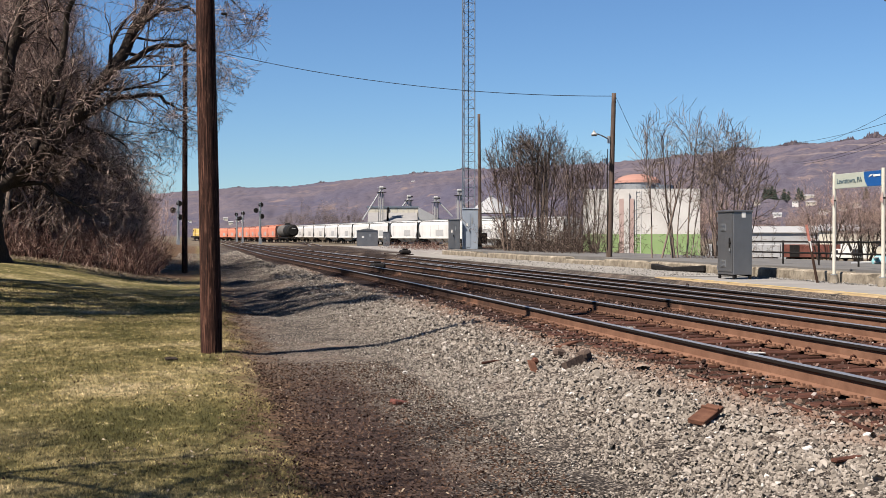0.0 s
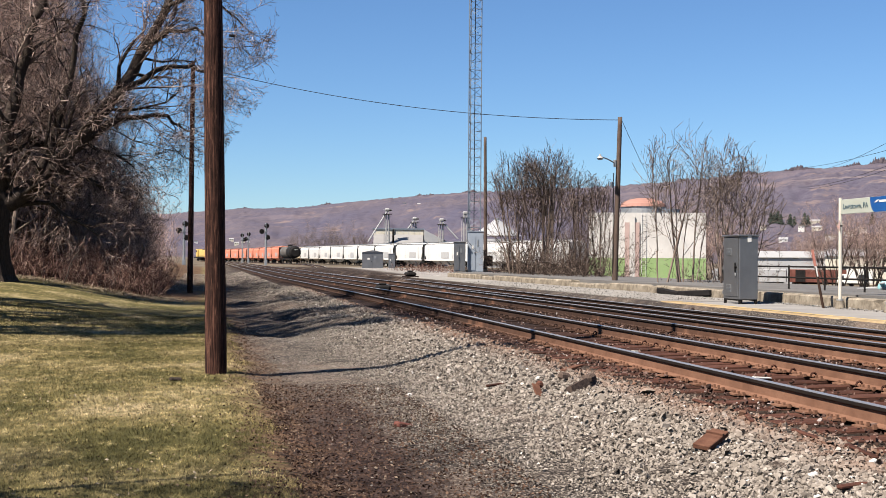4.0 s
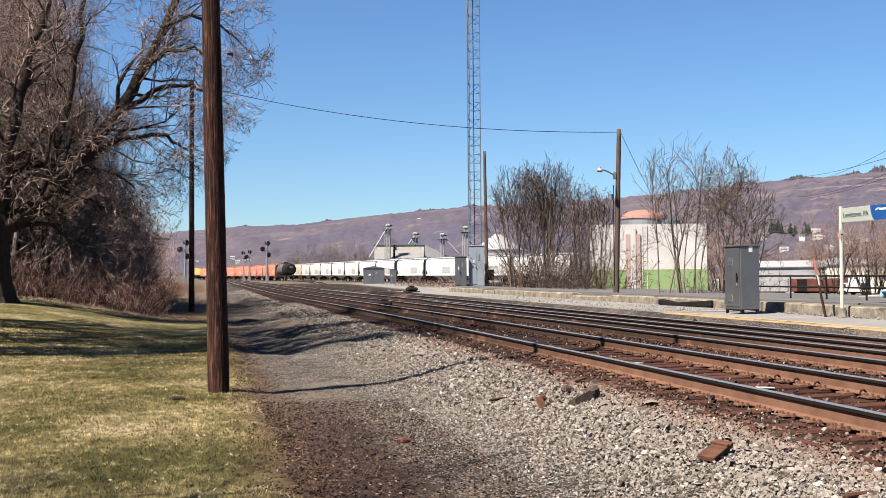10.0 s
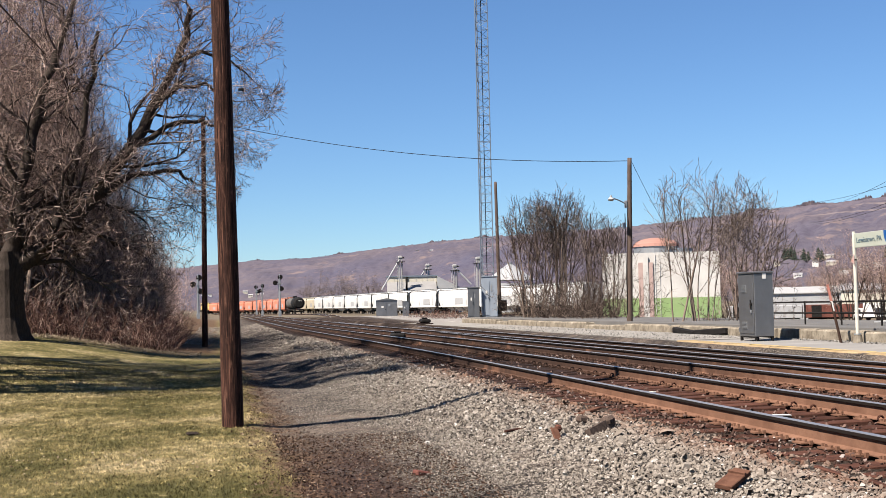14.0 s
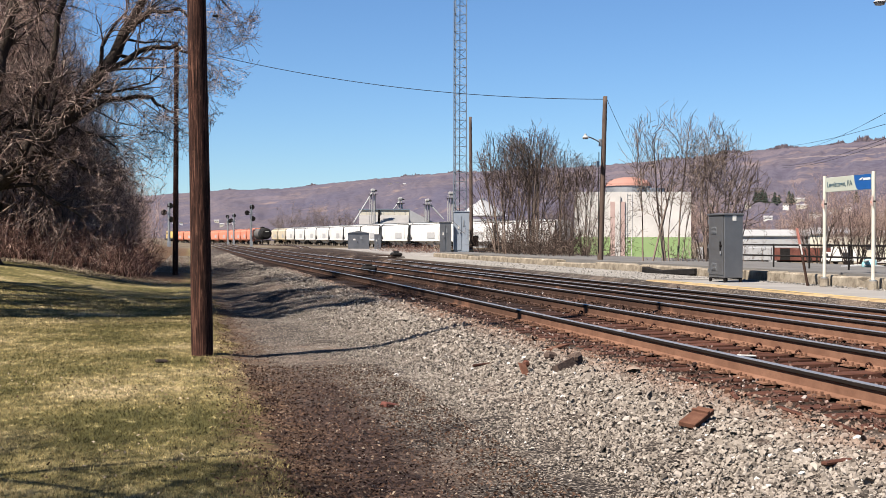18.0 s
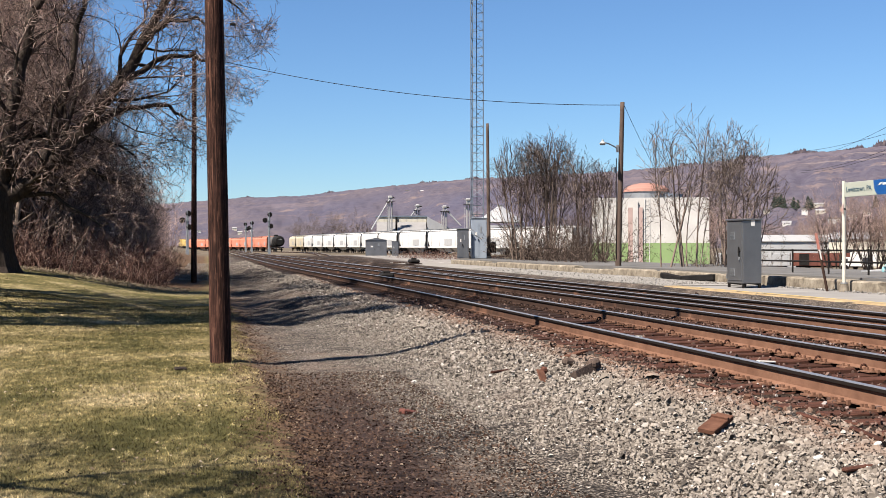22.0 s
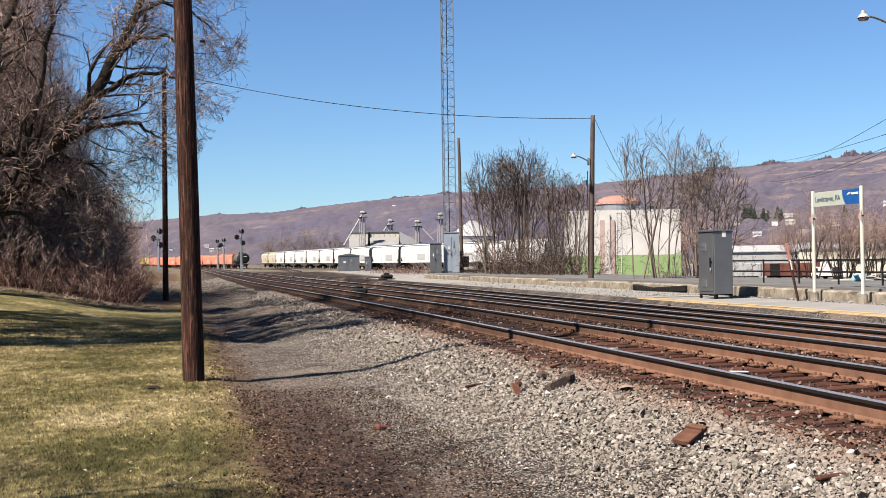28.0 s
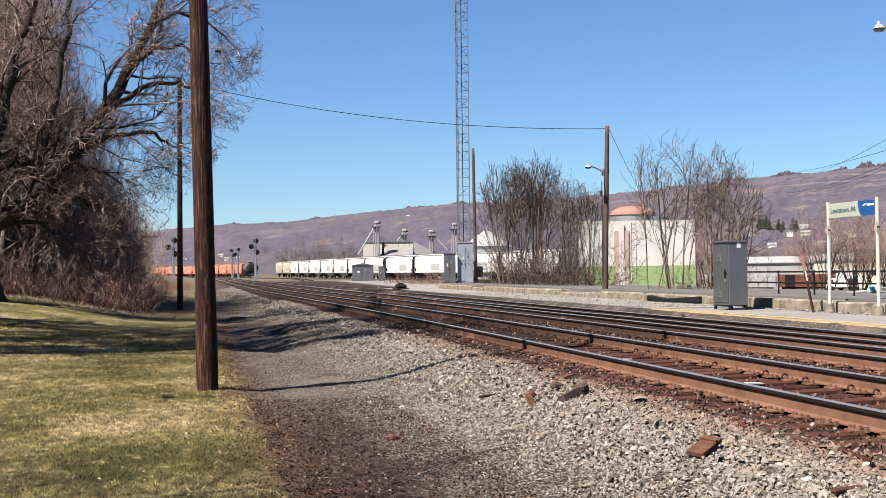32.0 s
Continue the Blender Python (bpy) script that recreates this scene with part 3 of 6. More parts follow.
def hill_trees():
    """Bare tree tops along the ridge and loose copses on the slope, as one mass of small clumps."""
    rng = np.random.default_rng(4)
    n = 10000
    az = rng.uniform(-4, 37, n)
    f = 1.0 - 0.012 * rng.random(n)
    clump = np.array([noise.fractal(Vector((a * 0.8, q * 5.0, 2.0)), 0.7, 2.1, 4) for a, q in zip(az, f)])
    keep = clump > -0.3
    az, f, clump = az[keep], f[keep], clump[keep]
    n = len(az)
    base = np.array([hill_point(a, q) for a, q in zip(az, f)])
    base[:, 2] -= 4.0
    h = (5.5 + 9.0 * np.clip(clump - 0.02, 0, 0.6)) * rng.uniform(0.75, 1.15, n) * np.interp(az, (22, 27), (1.0, 1.3))
    r = rng.uniform(1.5, 3.4, n)
    oct_ = np.array([[1, 0, 0.45], [0.5, 0.87, 0.6], [-0.5, 0.87, 0.5], [-1, 0, 0.6], [-0.5, -0.87, 0.45], [0.5, -0.87, 0.55], [0.1, 0, 1], [0, 0, -1]], float)
    v = oct_[None] * np.stack([r, r, h], 1)[:, None, :] * rng.uniform(0.7, 1.25, (n, 8, 1)) + base[:, None, :]
    tri = np.array([[i, (i + 1) % 6, 6] for i in range(6)] + [[(i + 1) % 6, i, 7] for i in range(6)])
    polys = (np.arange(n) * 8)[:, None, None] + tri[None]
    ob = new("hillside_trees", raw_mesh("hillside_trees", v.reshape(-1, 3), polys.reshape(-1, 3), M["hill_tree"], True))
    tagged(ob, "bare winter trees along the ridge and far hillside", "trees", kind="stuff")


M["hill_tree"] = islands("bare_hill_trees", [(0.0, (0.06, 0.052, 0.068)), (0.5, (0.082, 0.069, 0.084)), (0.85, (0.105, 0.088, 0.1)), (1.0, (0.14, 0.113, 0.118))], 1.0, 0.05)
hill_trees()


# ---- railway ----
RAIL = [(-0.076, -0.186), (0.076, -0.186), (0.076, -0.175), (0.012, -0.155), (0.012, -0.048), (0.037, -0.04), (0.037, -0.008), (0.028, 0.0), (-0.028, 0.0), (-0.037, -0.008), (-0.037, -0.04), (-0.012, -0.048), (-0.012, -0.155), (-0.076, -0.175)]


def rail_mesh(line):
    """A rail of flat-bottom section swept along points (x, y, z)."""
    p = np.array(line, float)
    t = np.gradient(p[:, :2], axis=0)
    t /= np.linalg.norm(t, axis=1, keepdims=True)
    side = np.stack([t[:, 1], -t[:, 0]], 1)
    k = len(RAIL)
    prof = np.array(RAIL)
    v = np.zeros((len(p), k, 3))
    v[:, :, :2] = p[:, None, :2] + side[:, None, :] * prof[None, :, 0:1]
    v[:, :, 2] = p[:, None, 2] + prof[None, :, 1]
    polys = []
    for i in range(len(p) - 1):
        for j in range(k):
            polys.append((i * k + j, (i + 1) * k + j, (i + 1) * k + (j + 1) % k, i * k + (j + 1) % k))
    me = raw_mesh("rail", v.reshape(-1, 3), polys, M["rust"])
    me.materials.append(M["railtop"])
    me.materials.append(M["rail_grease_shade"])
    # index 2: head sides and underside, with the head's shade painted in
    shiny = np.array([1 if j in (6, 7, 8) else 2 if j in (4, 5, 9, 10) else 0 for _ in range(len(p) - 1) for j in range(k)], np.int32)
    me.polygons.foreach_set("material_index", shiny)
    return me


def rail_line(x, z, y0, y1, more=lambda y: 0.0):
    ys = np.concatenate([np.arange(y0, min(60, y1), 2.0), np.arange(max(60, y0), y1 + 0.1, 8.0)])
    return [(x + float(track_bend(y)) + more(y), y, z) for y in ys]


TIE = boxed(2.6, 0.225, 0.17, bevel=0.012)
tie_mesh = bpy.data.meshes.new("tie")
TIE.to_mesh(tie_mesh)
TIE.free()
tie_mesh.materials.append(M["tie"])


def fittings(xs, ys):
    """Tie plates, spikes and anchors of a track in one mesh."""
    bm = bmesh.new()
    rng = random.Random(5)
    for y in ys:
        for x, z in xs:
            xb = x + float(track_bend(y))
            box(bm, 0.36, 0.19, 0.016, (xb, y, z - 0.19))
            for sx in (-0.115, 0.115):
                for sy in (-0.06, 0.05):
                    box(bm, 0.025, 0.025, 0.035, (xb + sx, y + sy, z - 0.17 + rng.uniform(-0.006, 0.012)))
            if rng.random() < 0.75:
                for sy in (-0.135, 0.135):
                    box(bm, 0.03, 0.03, 0.04, (xb - 0.095, y + sy, z - 0.178))
            if y < 30 and x == xs[1][0] and rng.random() < 0.55:       # sprung anchor hooped over the rail's foot
                hoop = [(xb - 0.095 + 0.04 * math.cos(a), y + 0.16, z - 0.17 + 0.045 * math.sin(a)) for a in (-0.4, 0.5, 1.4, 2.3, 3.2)]
                made = len(bm.faces)
                for p, q in zip(hoop, hoop[1:]):
                    tube(bm, p, q, 0.013, n=4, caps=False)
                bm.faces.ensure_lookup_table()
                for f in bm.faces[made:]:
                    f.material_index = 1
    me = bpy.data.meshes.new("rail_fastenings")
    bm.to_mesh(me)
    bm.free()
    me.materials.append(M["rust"])
    me.materials.append(M["tie"])
    return me


def railway(name, rails, y0, y1, ties_to, label, more=lambda y: 0.0):
    tr = thing(name, pose(0, 0, 0), label, "railway track", "railway tracks", "structure")
    for x, z in rails:
        part("rail", rail_mesh(rail_line(x, z, y0, y1, more)), None, tr)
    mid, z = sum(r[0] for r in rails) / 2, sum(r[1] for r in rails) / 2
    rng = random.Random(len(name))
    ys = [y0 + 0.51 * i for i in range(int((ties_to - y0) / 0.51))]
    for y in ys:
        ob = new("tie", tie_mesh)
        ob.parent = tr
        ob.matrix_world = pose(mid + float(track_bend(y)) + more(y) - 0.08 + rng.uniform(-0.1, 0.06), y, z - 0.283 + rng.uniform(-0.02, 0.004), rng.uniform(-1, 1), math.degrees(math.atan2(rails[0][1] - rails[1][1], 1.5)), rng.uniform(-1.5, 1.5))
    near = [y for y in ys if y < 46]
    tagged(part("rail_fastenings", fittings([(x + 0, z) for x, z in rails], near), None, tr), kind="stuff")
    return tr


MAIN = ((5.83, 0.0), (7.38, 0.035))
SECOND = ((9.3, 0.0), (10.85, 0.045))
SIDE = ((10.3, 0.01), (11.85, 0.05))
railway("main_track", MAIN, -15.0, 520.0, 110.0, "rusty main line rails on worn wooden ties in ballast")
railway("second_track", SECOND, -15.0, 520.0, 80.0, "second rusty main line track on wooden ties")
side_track = thing("platform_siding", pose(0, 0, 0), "rusty siding rails beside the low platform", "railway track", "railway tracks", "structure")
for x, z in SIDE:
    part("rail", rail_mesh(rail_line(x, z, -15.0, 112.0, lambda y: -float(track_bend(y)) + 0.15 * float(step(y, 30, 60)))), None, side_track)

# white hoppers' yard track and the curve of the orange train
WHITE_LINE = ((54.5, 148.0), (49.8, 163.5), (45.38, 177.6), (41.17, 192.55), (38.41, 207.85), (36.1, 222.6), (33.36, 253.7), (30.88, 284.8), (28.54, 315.9), (26.6, 347.0), (24.0, 400.0))
ORANGE_LINE = ((8.9, 74.0), (9.6, 90.0), (12.2, 122.0), (16.0, 160.0), (19.6, 205.0), (21.9, 245.0), (22.4, 264.0), (21.9, 279.4), (20.7, 294.9), (19.7, 310.4), (18.8, 325.9), (17.9, 341.4), (16.9, 357.0), (15.6, 372.5), (13.8, 388.0), (11.6, 403.4), (9.1, 418.8), (6.3, 434.1), (3.2, 449.4), (-0.2, 464.6), (-3.7, 479.7), (-7.5, 494.9), (-11.5, 509.9), (-15.6, 524.9), (-20.0, 539.9), (-24.6, 554.7), (-36.0, 588.0))


def along(line, s):
    """The place s metres along a line of plan points, and the heading there."""
    p = np.array(line, float)
    d = np.r_[0, np.cumsum(np.linalg.norm(np.diff(p, axis=0), axis=1))]
    a = np.array([np.interp(s - 2, d, p[:, i]) for i in (0, 1)])
    b = np.array([np.interp(s + 2, d, p[:, i]) for i in (0, 1)])
    c = np.array([np.interp(s, d, p[:, i]) for i in (0, 1)])
    h = b - a
    return c[0], c[1], math.degrees(math.atan2(-h[0], h[1]))


def length_at_y(line, y):
    p = np.array(line, float)
    d = np.r_[0, np.cumsum(np.linalg.norm(np.diff(p, axis=0), axis=1))]
    return float(np.interp(y, p[:, 1], d))


for nm, line, z, start, lab in (("hopper_yard_track", WHITE_LINE, -0.25, 0.0, "yard track under the standing white hoppers"), ("curved_yard_track", ORANGE_LINE, -0.01, 52.0, "distant curved track under the moving train")):
    tr = thing(nm, pose(0, 0, 0), lab, "railway track", "railway tracks", "structure")
    total = length_at_y(line, 1e9)
    for off in (-0.75, 0.75):
        pts = []
        for s in np.arange(start, total, 8.0):
            x, y, h = along(line, s)
            pts.append((x + off * math.cos(radians(h)), y + off * math.sin(radians(h)), z))
        part("rail", rail_mesh(pts), None, tr)


# ---- trains ----
def truck(parent, y):
    t = part("truck", boxed(2.0, 1.9, 0.28, (0, y, 0.62), bevel=0.05), M["dark"], parent)
    for dy in (-0.88, 0.88):
        for sx in (-0.75, 0.75):
            part("wheel", tubed((sx - 0.07, y + dy, 0.46), (sx + 0.07, y + dy, 0.46), 0.46, n=14), M["dark"], t)


def hopper_car(label, mat, group):
    """Covered hopper: ribless curved body, sloped ends, hatches and running boards on the roof."""
    car = thing("hopper_car", pose(0, 0, 0), label, "freight car", group)
    half = 7.3
    prof = [(-1.25, 1.15), (-1.55, 1.35), (-1.6, 2.4), (-1.6, 3.55), (-1.45, 3.95), (-0.8, 4.3), (0.8, 4.3), (1.45, 3.95), (1.6, 3.55), (1.6, 2.4), (1.55, 1.35), (1.25, 1.15)]
    bm = bmesh.new()
    rings = []
    for y, shrink in ((-half, 0.98), (-half + 0.12, 1.0), (half - 0.12, 1.0), (half, 0.98)):
        rings.append([bm.verts.new((u * shrink, y, 1.25 + (v - 1.25) * (shrink * 1.0))) for u, v in prof])
    for a, b in zip(rings, rings[1:]):
        for i in range(len(prof)):
            j = (i + 1) % len(prof)
            bm.faces.new((a[i], a[j], b[j], b[i]))
    bm.faces.new(rings[0])
    bm.faces.new(list(reversed(rings[-1])))
    for v in bm.verts:
        if abs(v.co.y) > half - 0.35 and v.co.z < 1.4:
            v.co.y *= 0.88
    bmesh.ops.recalc_face_normals(bm, faces=bm.faces)
    body = part("body", bm, mat, car)
    part("roof_walk", boxed(1.5, 13.6, 0.06, (0, 0, 4.42)), M["galv"], car)
    for i in range(5):
        part("hatch", boxed(0.9, 1.5, 0.14, (0, -5.4 + 2.7 * i, 4.37), bevel=0.03), mat, car)
    for i in (-1, 0, 1):
        bm = prism([(-1.1, 1.3), (1.1, 1.3), (0.45, 0.55), (-0.45, 0.55)], 2.6, "y")
        bmesh.ops.translate(bm, verts=bm.verts, vec=(0, 3.6 * i, 0))
        part("chute", bm, mat, car)
    part("underframe", boxed(0.5, 15.0, 0.35, (0, 0, 1.05)), M["dark"], car)
    for s in (-1, 1):
        part("side_sill", boxed(0.12, 14.2, 0.22, (1.58 * s, 0, 1.36)), mat, car)
        part("roof_rail", boxed(0.07, 14.4, 0.1, (1.36 * s, 0, 4.12)), M["tank_grey"], car)
        part("placard", boxed(0.02, 3.4, 1.0, (1.612 * s, -2.2, 2.2)), M["placard"], car, "grey lettering panel with no readable words")
        for k in range(4):
            part("side_seam", boxed(0.03, 0.05, 2.2, (1.6 * s, -5.5 + 3.67 * k, 2.6)), M["sheet"], car)
        part("end_post", boxed(0.12, 0.14, 3.0, (-1.42, 7.36 * s, 2.6)), M["dark"], car)
        part("end_post", boxed(0.12, 0.14, 3.0, (1.42, 7.36 * s, 2.6)), M["dark"], car)
        part("end_platform", boxed(2.9, 0.8, 0.12, (0, 7.15 * s, 1.2)), M["dark"], car)
        lad = tube(tubed((-1.2, 7.45 * s, 1.1), (-1.2, 7.3 * s, 4.3), 0.035, n=5), (-0.75, 7.45 * s, 1.1), (-0.75, 7.3 * s, 4.3), 0.035, n=5)
        for k in range(7):
            tube(lad, (-1.2, 7.4 * s, 1.4 + 0.42 * k), (-0.75, 7.4 * s, 1.4 + 0.42 * k), 0.025, n=5)
        part("end_ladder", lad, M["galv"], car)
        part("coupler", boxed(0.3, 0.7, 0.3, (0, 7.55 * s, 0.95)), M["dark"], car)
        truck(car, 5.35 * s)
    return car


def tank_car():
    car = thing("tank_car", pose(0, 0, 0), "black and grey railway tank car at the train's tail", "freight car", "moving train")
    bm = bmesh.new()
    bmesh.ops.create_cone(bm, cap_ends=True, segments=28, radius1=1.45, radius2=1.45, depth=15.2, matrix=Matrix.Translation((0, 0, 2.75)) @ Matrix.Rotation(radians(90), 4, "X"))
    caps = [f for f in bm.faces if len(f.verts) > 6]
    for f in caps:
        r = bmesh.ops.inset_individual(bm, faces=[f], thickness=0.45)
        c = f.calc_center_median()
        bmesh.ops.translate(bm, verts=f.verts, vec=(0, 0.4 * (1 if c.y > 0 else -1), 0))
    part("tank", bm, M["tank"], car)
    # the paler reflection on the tank's side, put in as a grey band
    part("shell_band", tubed((0, -2.5, 2.75), (0, 7.4, 2.75), 1.458, n=28), M["tank_grey"], car, "grey middle of the tank with its reflection painted in")
    part("dome", tubed((0, 0, 4.1), (0, 0, 4.6), 0.55, n=16), M["tank"], car)
    part("dome_platform", boxed(2.2, 2.4, 0.08, (0, 0, 4.25)), M["dark"], car)
    part("underframe", boxed(2.2, 16.6, 0.3, (0, 0, 1.1)), M["dark"], car)
    for i in range(3):
        part("lettering_bar", boxed(0.9 - 0.2 * i, 0.02, 0.1, (0.2, -7.86 - 0.14 + 0.02 * i, 3.3 - 0.2 * i)), M["white"], car)
    for s in (-1, 1):
        part("end_rail", tube(tubed((-1.3, 8.2 * s, 1.2), (-1.3, 8.2 * s, 2.2), 0.03, n=5), (-1.3, 8.2 * s, 2.2), (1.3, 8.2 * s, 2.2), 0.03, n=5), M["dark"], car)
        part("coupler", boxed(0.3, 0.8, 0.3, (0, 8.6 * s, 0.95)), M["dark"], car)
        truck(car, 6.2 * s)
    return car


def locomotive():
    lo = thing("locomotive", pose(0, 0, 0), "yellow diesel locomotive leading the moving train", "locomotive", "moving train")
    part("frame", boxed(3.0, 17.0, 0.5, (0, 0, 1.35), bevel=0.05), M["dark"], lo)
    part("hood", boxed(1.9, 10.4, 2.6, (0, -2.4, 2.9), bevel=0.12), M["loco"], lo)
    part("nose", boxed(1.9, 2.2, 1.7, (0, 6.6, 2.45), bevel=0.12), M["loco"], lo)
    cab = part("cab", boxed(3.0, 2.6, 2.9, (0, 4.2, 3.05), bevel=0.12), M["loco"], lo)
    for sx in (-1, 1):
        part("cab_window", boxed(0.04, 1.5, 0.7, (1.51 * sx, 4.2, 3.75)), M["glass_dark"], cab)
        part("windscreen", boxed(1.0, 0.04, 0.6, (0.65 * sx, 5.52, 3.85)), M["glass_dark"], cab)
        part("handrail", tubed((1.45 * sx, -8.2, 2.6), (1.45 * sx, 8.2, 2.6), 0.03, n=5), M["white"], lo)
    for i in range(3):
        part("radiator_fan", tubed((0, -6 + 2.2 * i, 4.2), (0, -6 + 2.2 * i, 4.4), 0.6, n=14), M["dark"], lo)
    part("fuel_tank", boxed(2.6, 3.6, 0.8, (0, 0, 0.8), bevel=0.15), M["dark"], lo)
    for s in (-1, 1):
        truck(lo, 5.4 * s)
        part("coupler", boxed(0.3, 0.8, 0.3, (0, 8.5 * s, 0.95)), M["dark"], lo)
    return lo


CAR = 15.55
# standing string: cream car far off, then white ones towards the viewer
first = hopper_car("dusty white covered hopper standing on the yard track", M["hopper_white"], "standing hoppers")
s_near = length_at_y(WHITE_LINE, 207.85) - 2 * CAR - 5.0
for i in range(-1, 12):
    x, y, h = along(WHITE_LINE, s_near + CAR * (i + 0.5))
    at = pose(x, y, -0.25 + 0.03 * max(i, 0), 0, 0, h)
    if i == -1:
        first.matrix_world = at
    elif i < 10:
        copy_thing(first, at)
    elif i == 10:
        cream = hopper_car("cream covered hopper at the far end of the standing string", M["hopper_cream"], "standing hoppers")
        cream.matrix_world = at
    else:
        copy_thing(cream, at)

TRAIN = []                       # thing, its middle's place along the curve at the start
tail = length_at_y(ORANGE_LINE, 279.4)
tank = tank_car()
TRAIN.append((tank, tail + 6.9))
orange = hopper_car("faded orange covered hopper in the moving train", M["hopper_orange"], "moving train")
for i in range(10):
    ob = orange if i == 0 else copy_thing(orange, pose(0, 0, 0))
    TRAIN.append((ob, tail + 15.8 + CAR * (i + 0.5)))
engine = locomotive()
TRAIN.append((engine, tail + 15.8 + CAR * 10 + 9.0))


def motions():
    """The train rolls away along its curve, slowly gaining pace."""
    for ob, s in TRAIN:
        rows = []
        for t in range(0, 33, 2):
            x, y, h = along(ORANGE_LINE, s + 1.0 * t + 0.037 * t * t)
            rows.append((float(t), pose(x, y, 0.0, 0, 0, h)))
        walk(ob, rows)


def sweep(pts, r, n=6):
    """One bent round bar through points."""
    bm = bmesh.new()
    pts = [Vector(p) for p in pts]
    rings = []
    for i, p in enumerate(pts):
        d = (pts[min(i + 1, len(pts) - 1)] - pts[max(i - 1, 0)]).normalized()
        u = d.orthogonal().normalized() if i == 0 else (u - d * u.dot(d)).normalized()
        w = d.cross(u)
        rings.append([bm.verts.new(p + (u * math.cos(2 * math.pi * k / n) + w * math.sin(2 * math.pi * k / n)) * r) for k in range(n)])
    for a, b in zip(rings, rings[1:]):
        for k in range(n):
            bm.faces.new((a[k], a[(k + 1) % n], b[(k + 1) % n], b[k]))
    return bm


# ---- platform and terrace ----
def worn_block(sx, sy, sz, rng):
    """A concrete block with a chipped, uneven upper edge."""
    bm = boxed(sx, sy, sz)
    bmesh.ops.subdivide_edges(bm, edges=[e for e in bm.edges if abs(e.verts[0].co.y - e.verts[1].co.y) > 0.1], cuts=7)
    bmesh.ops.bevel(bm, geom=[e for e in bm.edges if all(v.co.z > sz / 2 - 0.01 for v in e.verts) and all(v.co.x < 0 for v in e.verts)], offset=0.04, segments=1, affect="EDGES")
    for v in bm.verts:
        if v.co.z > 0:
            bite = rng.random() < 0.07
            v.co.z -= rng.uniform(0, 0.008) + (rng.uniform(0.02, 0.08) if bite else 0)
            v.co.x += rng.uniform(-0.012, 0.012) + (rng.uniform(0, 0.06) if bite and v.co.x < 0 else 0)
    return bm


def platform():
    p = thing("platform", pose(0, 0, 0), "low asphalt platform with a faded yellow concrete edge", "platform", "", "structure")
    part("paving", boxed(3.2, 45.0, 0.5, (14.75, 9.5, -0.155), bevel=0.0), M["asphalt"], p)
    rng = random.Random(2)
    y = 32.0
    while y > -12:
        ln = rng.uniform(2.2, 3.4)
        part("edge_stone", worn_block(0.32, ln - 0.02, 0.5, rng), M["edge_tan"], p).location = (13.0, y - ln / 2, -0.135 + rng.uniform(-0.012, 0.006))
        part("yellow_stripe", boxed(0.12, ln - 0.03, 0.004, (13.2, y - ln / 2, 0.11)), M["yellow"], p)
        y -= ln
    g = thing("gravel_apron", pose(0, 0, 0), "pale gravel lot between the tracks and the terrace", "gravel", "", "structure")
    part("gravel_bed", boxed(2.95, 52.0, 0.4, (14.45, 58.2, -0.09)), M["gravel"], g)
    t = thing("terrace", pose(0, 0, 0), "raised paved terrace behind a crumbling concrete kerb", "terrace", "", "structure")
    part("terrace_paving", boxed(5.6, 94.0, 0.7, (19.1, 30.0, 0.08)), M["asphalt_dark"], t)
    y = -10.0
    while y < 76:
        ln = rng.uniform(1.4, 3.2)
        part("kerb_block", worn_block(0.45, ln - 0.03, 0.8, rng), M["concrete"], t).location = (16.1 + rng.uniform(-0.03, 0.03), y + ln / 2, -0.02 + rng.uniform(-0.015, 0.015) - 0.08 * (rng.random() < 0.12))
        y += ln


platform()


def wooden_pole(name, base, top, r0, r1, label, mat="pole"):
    p = thing(name, pose(*base), label, "utility pole", "utility poles")
    d = Vector(top) - Vector(base)
    bm = bmesh.new()
    rng = random.Random(int(abs(base[0]) * 10 + base[1]))
    rings = []
    n, k = 14, 18
    for i in range(k + 1):
        f = i / k
        c = d * f - Vector((0, 0, 0.3)) * (1 - f) * 0.5 if i == 0 else d * f
        r = r0 + (r1 - r0) * f
        rings.append([bm.verts.new((c.x + r * (1 + rng.uniform(-0.03, 0.03)) * math.cos(2 * math.pi * j / n), c.y + r * (1 + rng.uniform(-0.03, 0.03)) * math.sin(2 * math.pi * j / n), c.z)) for j in range(n)])
    for a, b in zip(rings, rings[1:]):
        for j in range(n):
            bm.faces.new((a[j], a[(j + 1) % n], b[(j + 1) % n], b[j]))
    bm.faces.new(rings[-1])
    for f in bm.faces:
        f.smooth = True
    part("shaft", bm, M[mat], p)
    return p


near_pole = wooden_pole("utility_pole", (0.21, 17.4, -0.45), (-0.03, 17.28, 14.0), 0.155, 0.095, "dark creosoted utility pole standing at the lawn's edge")
part("step_bolt", tubed((0.1, -0.12, 3.4), (0.1, -0.19, 3.4), 0.014, n=6), M["galv"], near_pole)
part("bolt", tubed((0.14, -0.1, 4.9), (0.22, -0.1, 4.9), 0.02, n=6), M["dark"], near_pole)
far_pole = wooden_pole("utility_pole", (-0.55, 56.5, -0.45), (-0.5, 56.5, 10.4), 0.135, 0.1, "slim dark utility pole in front of the brush")


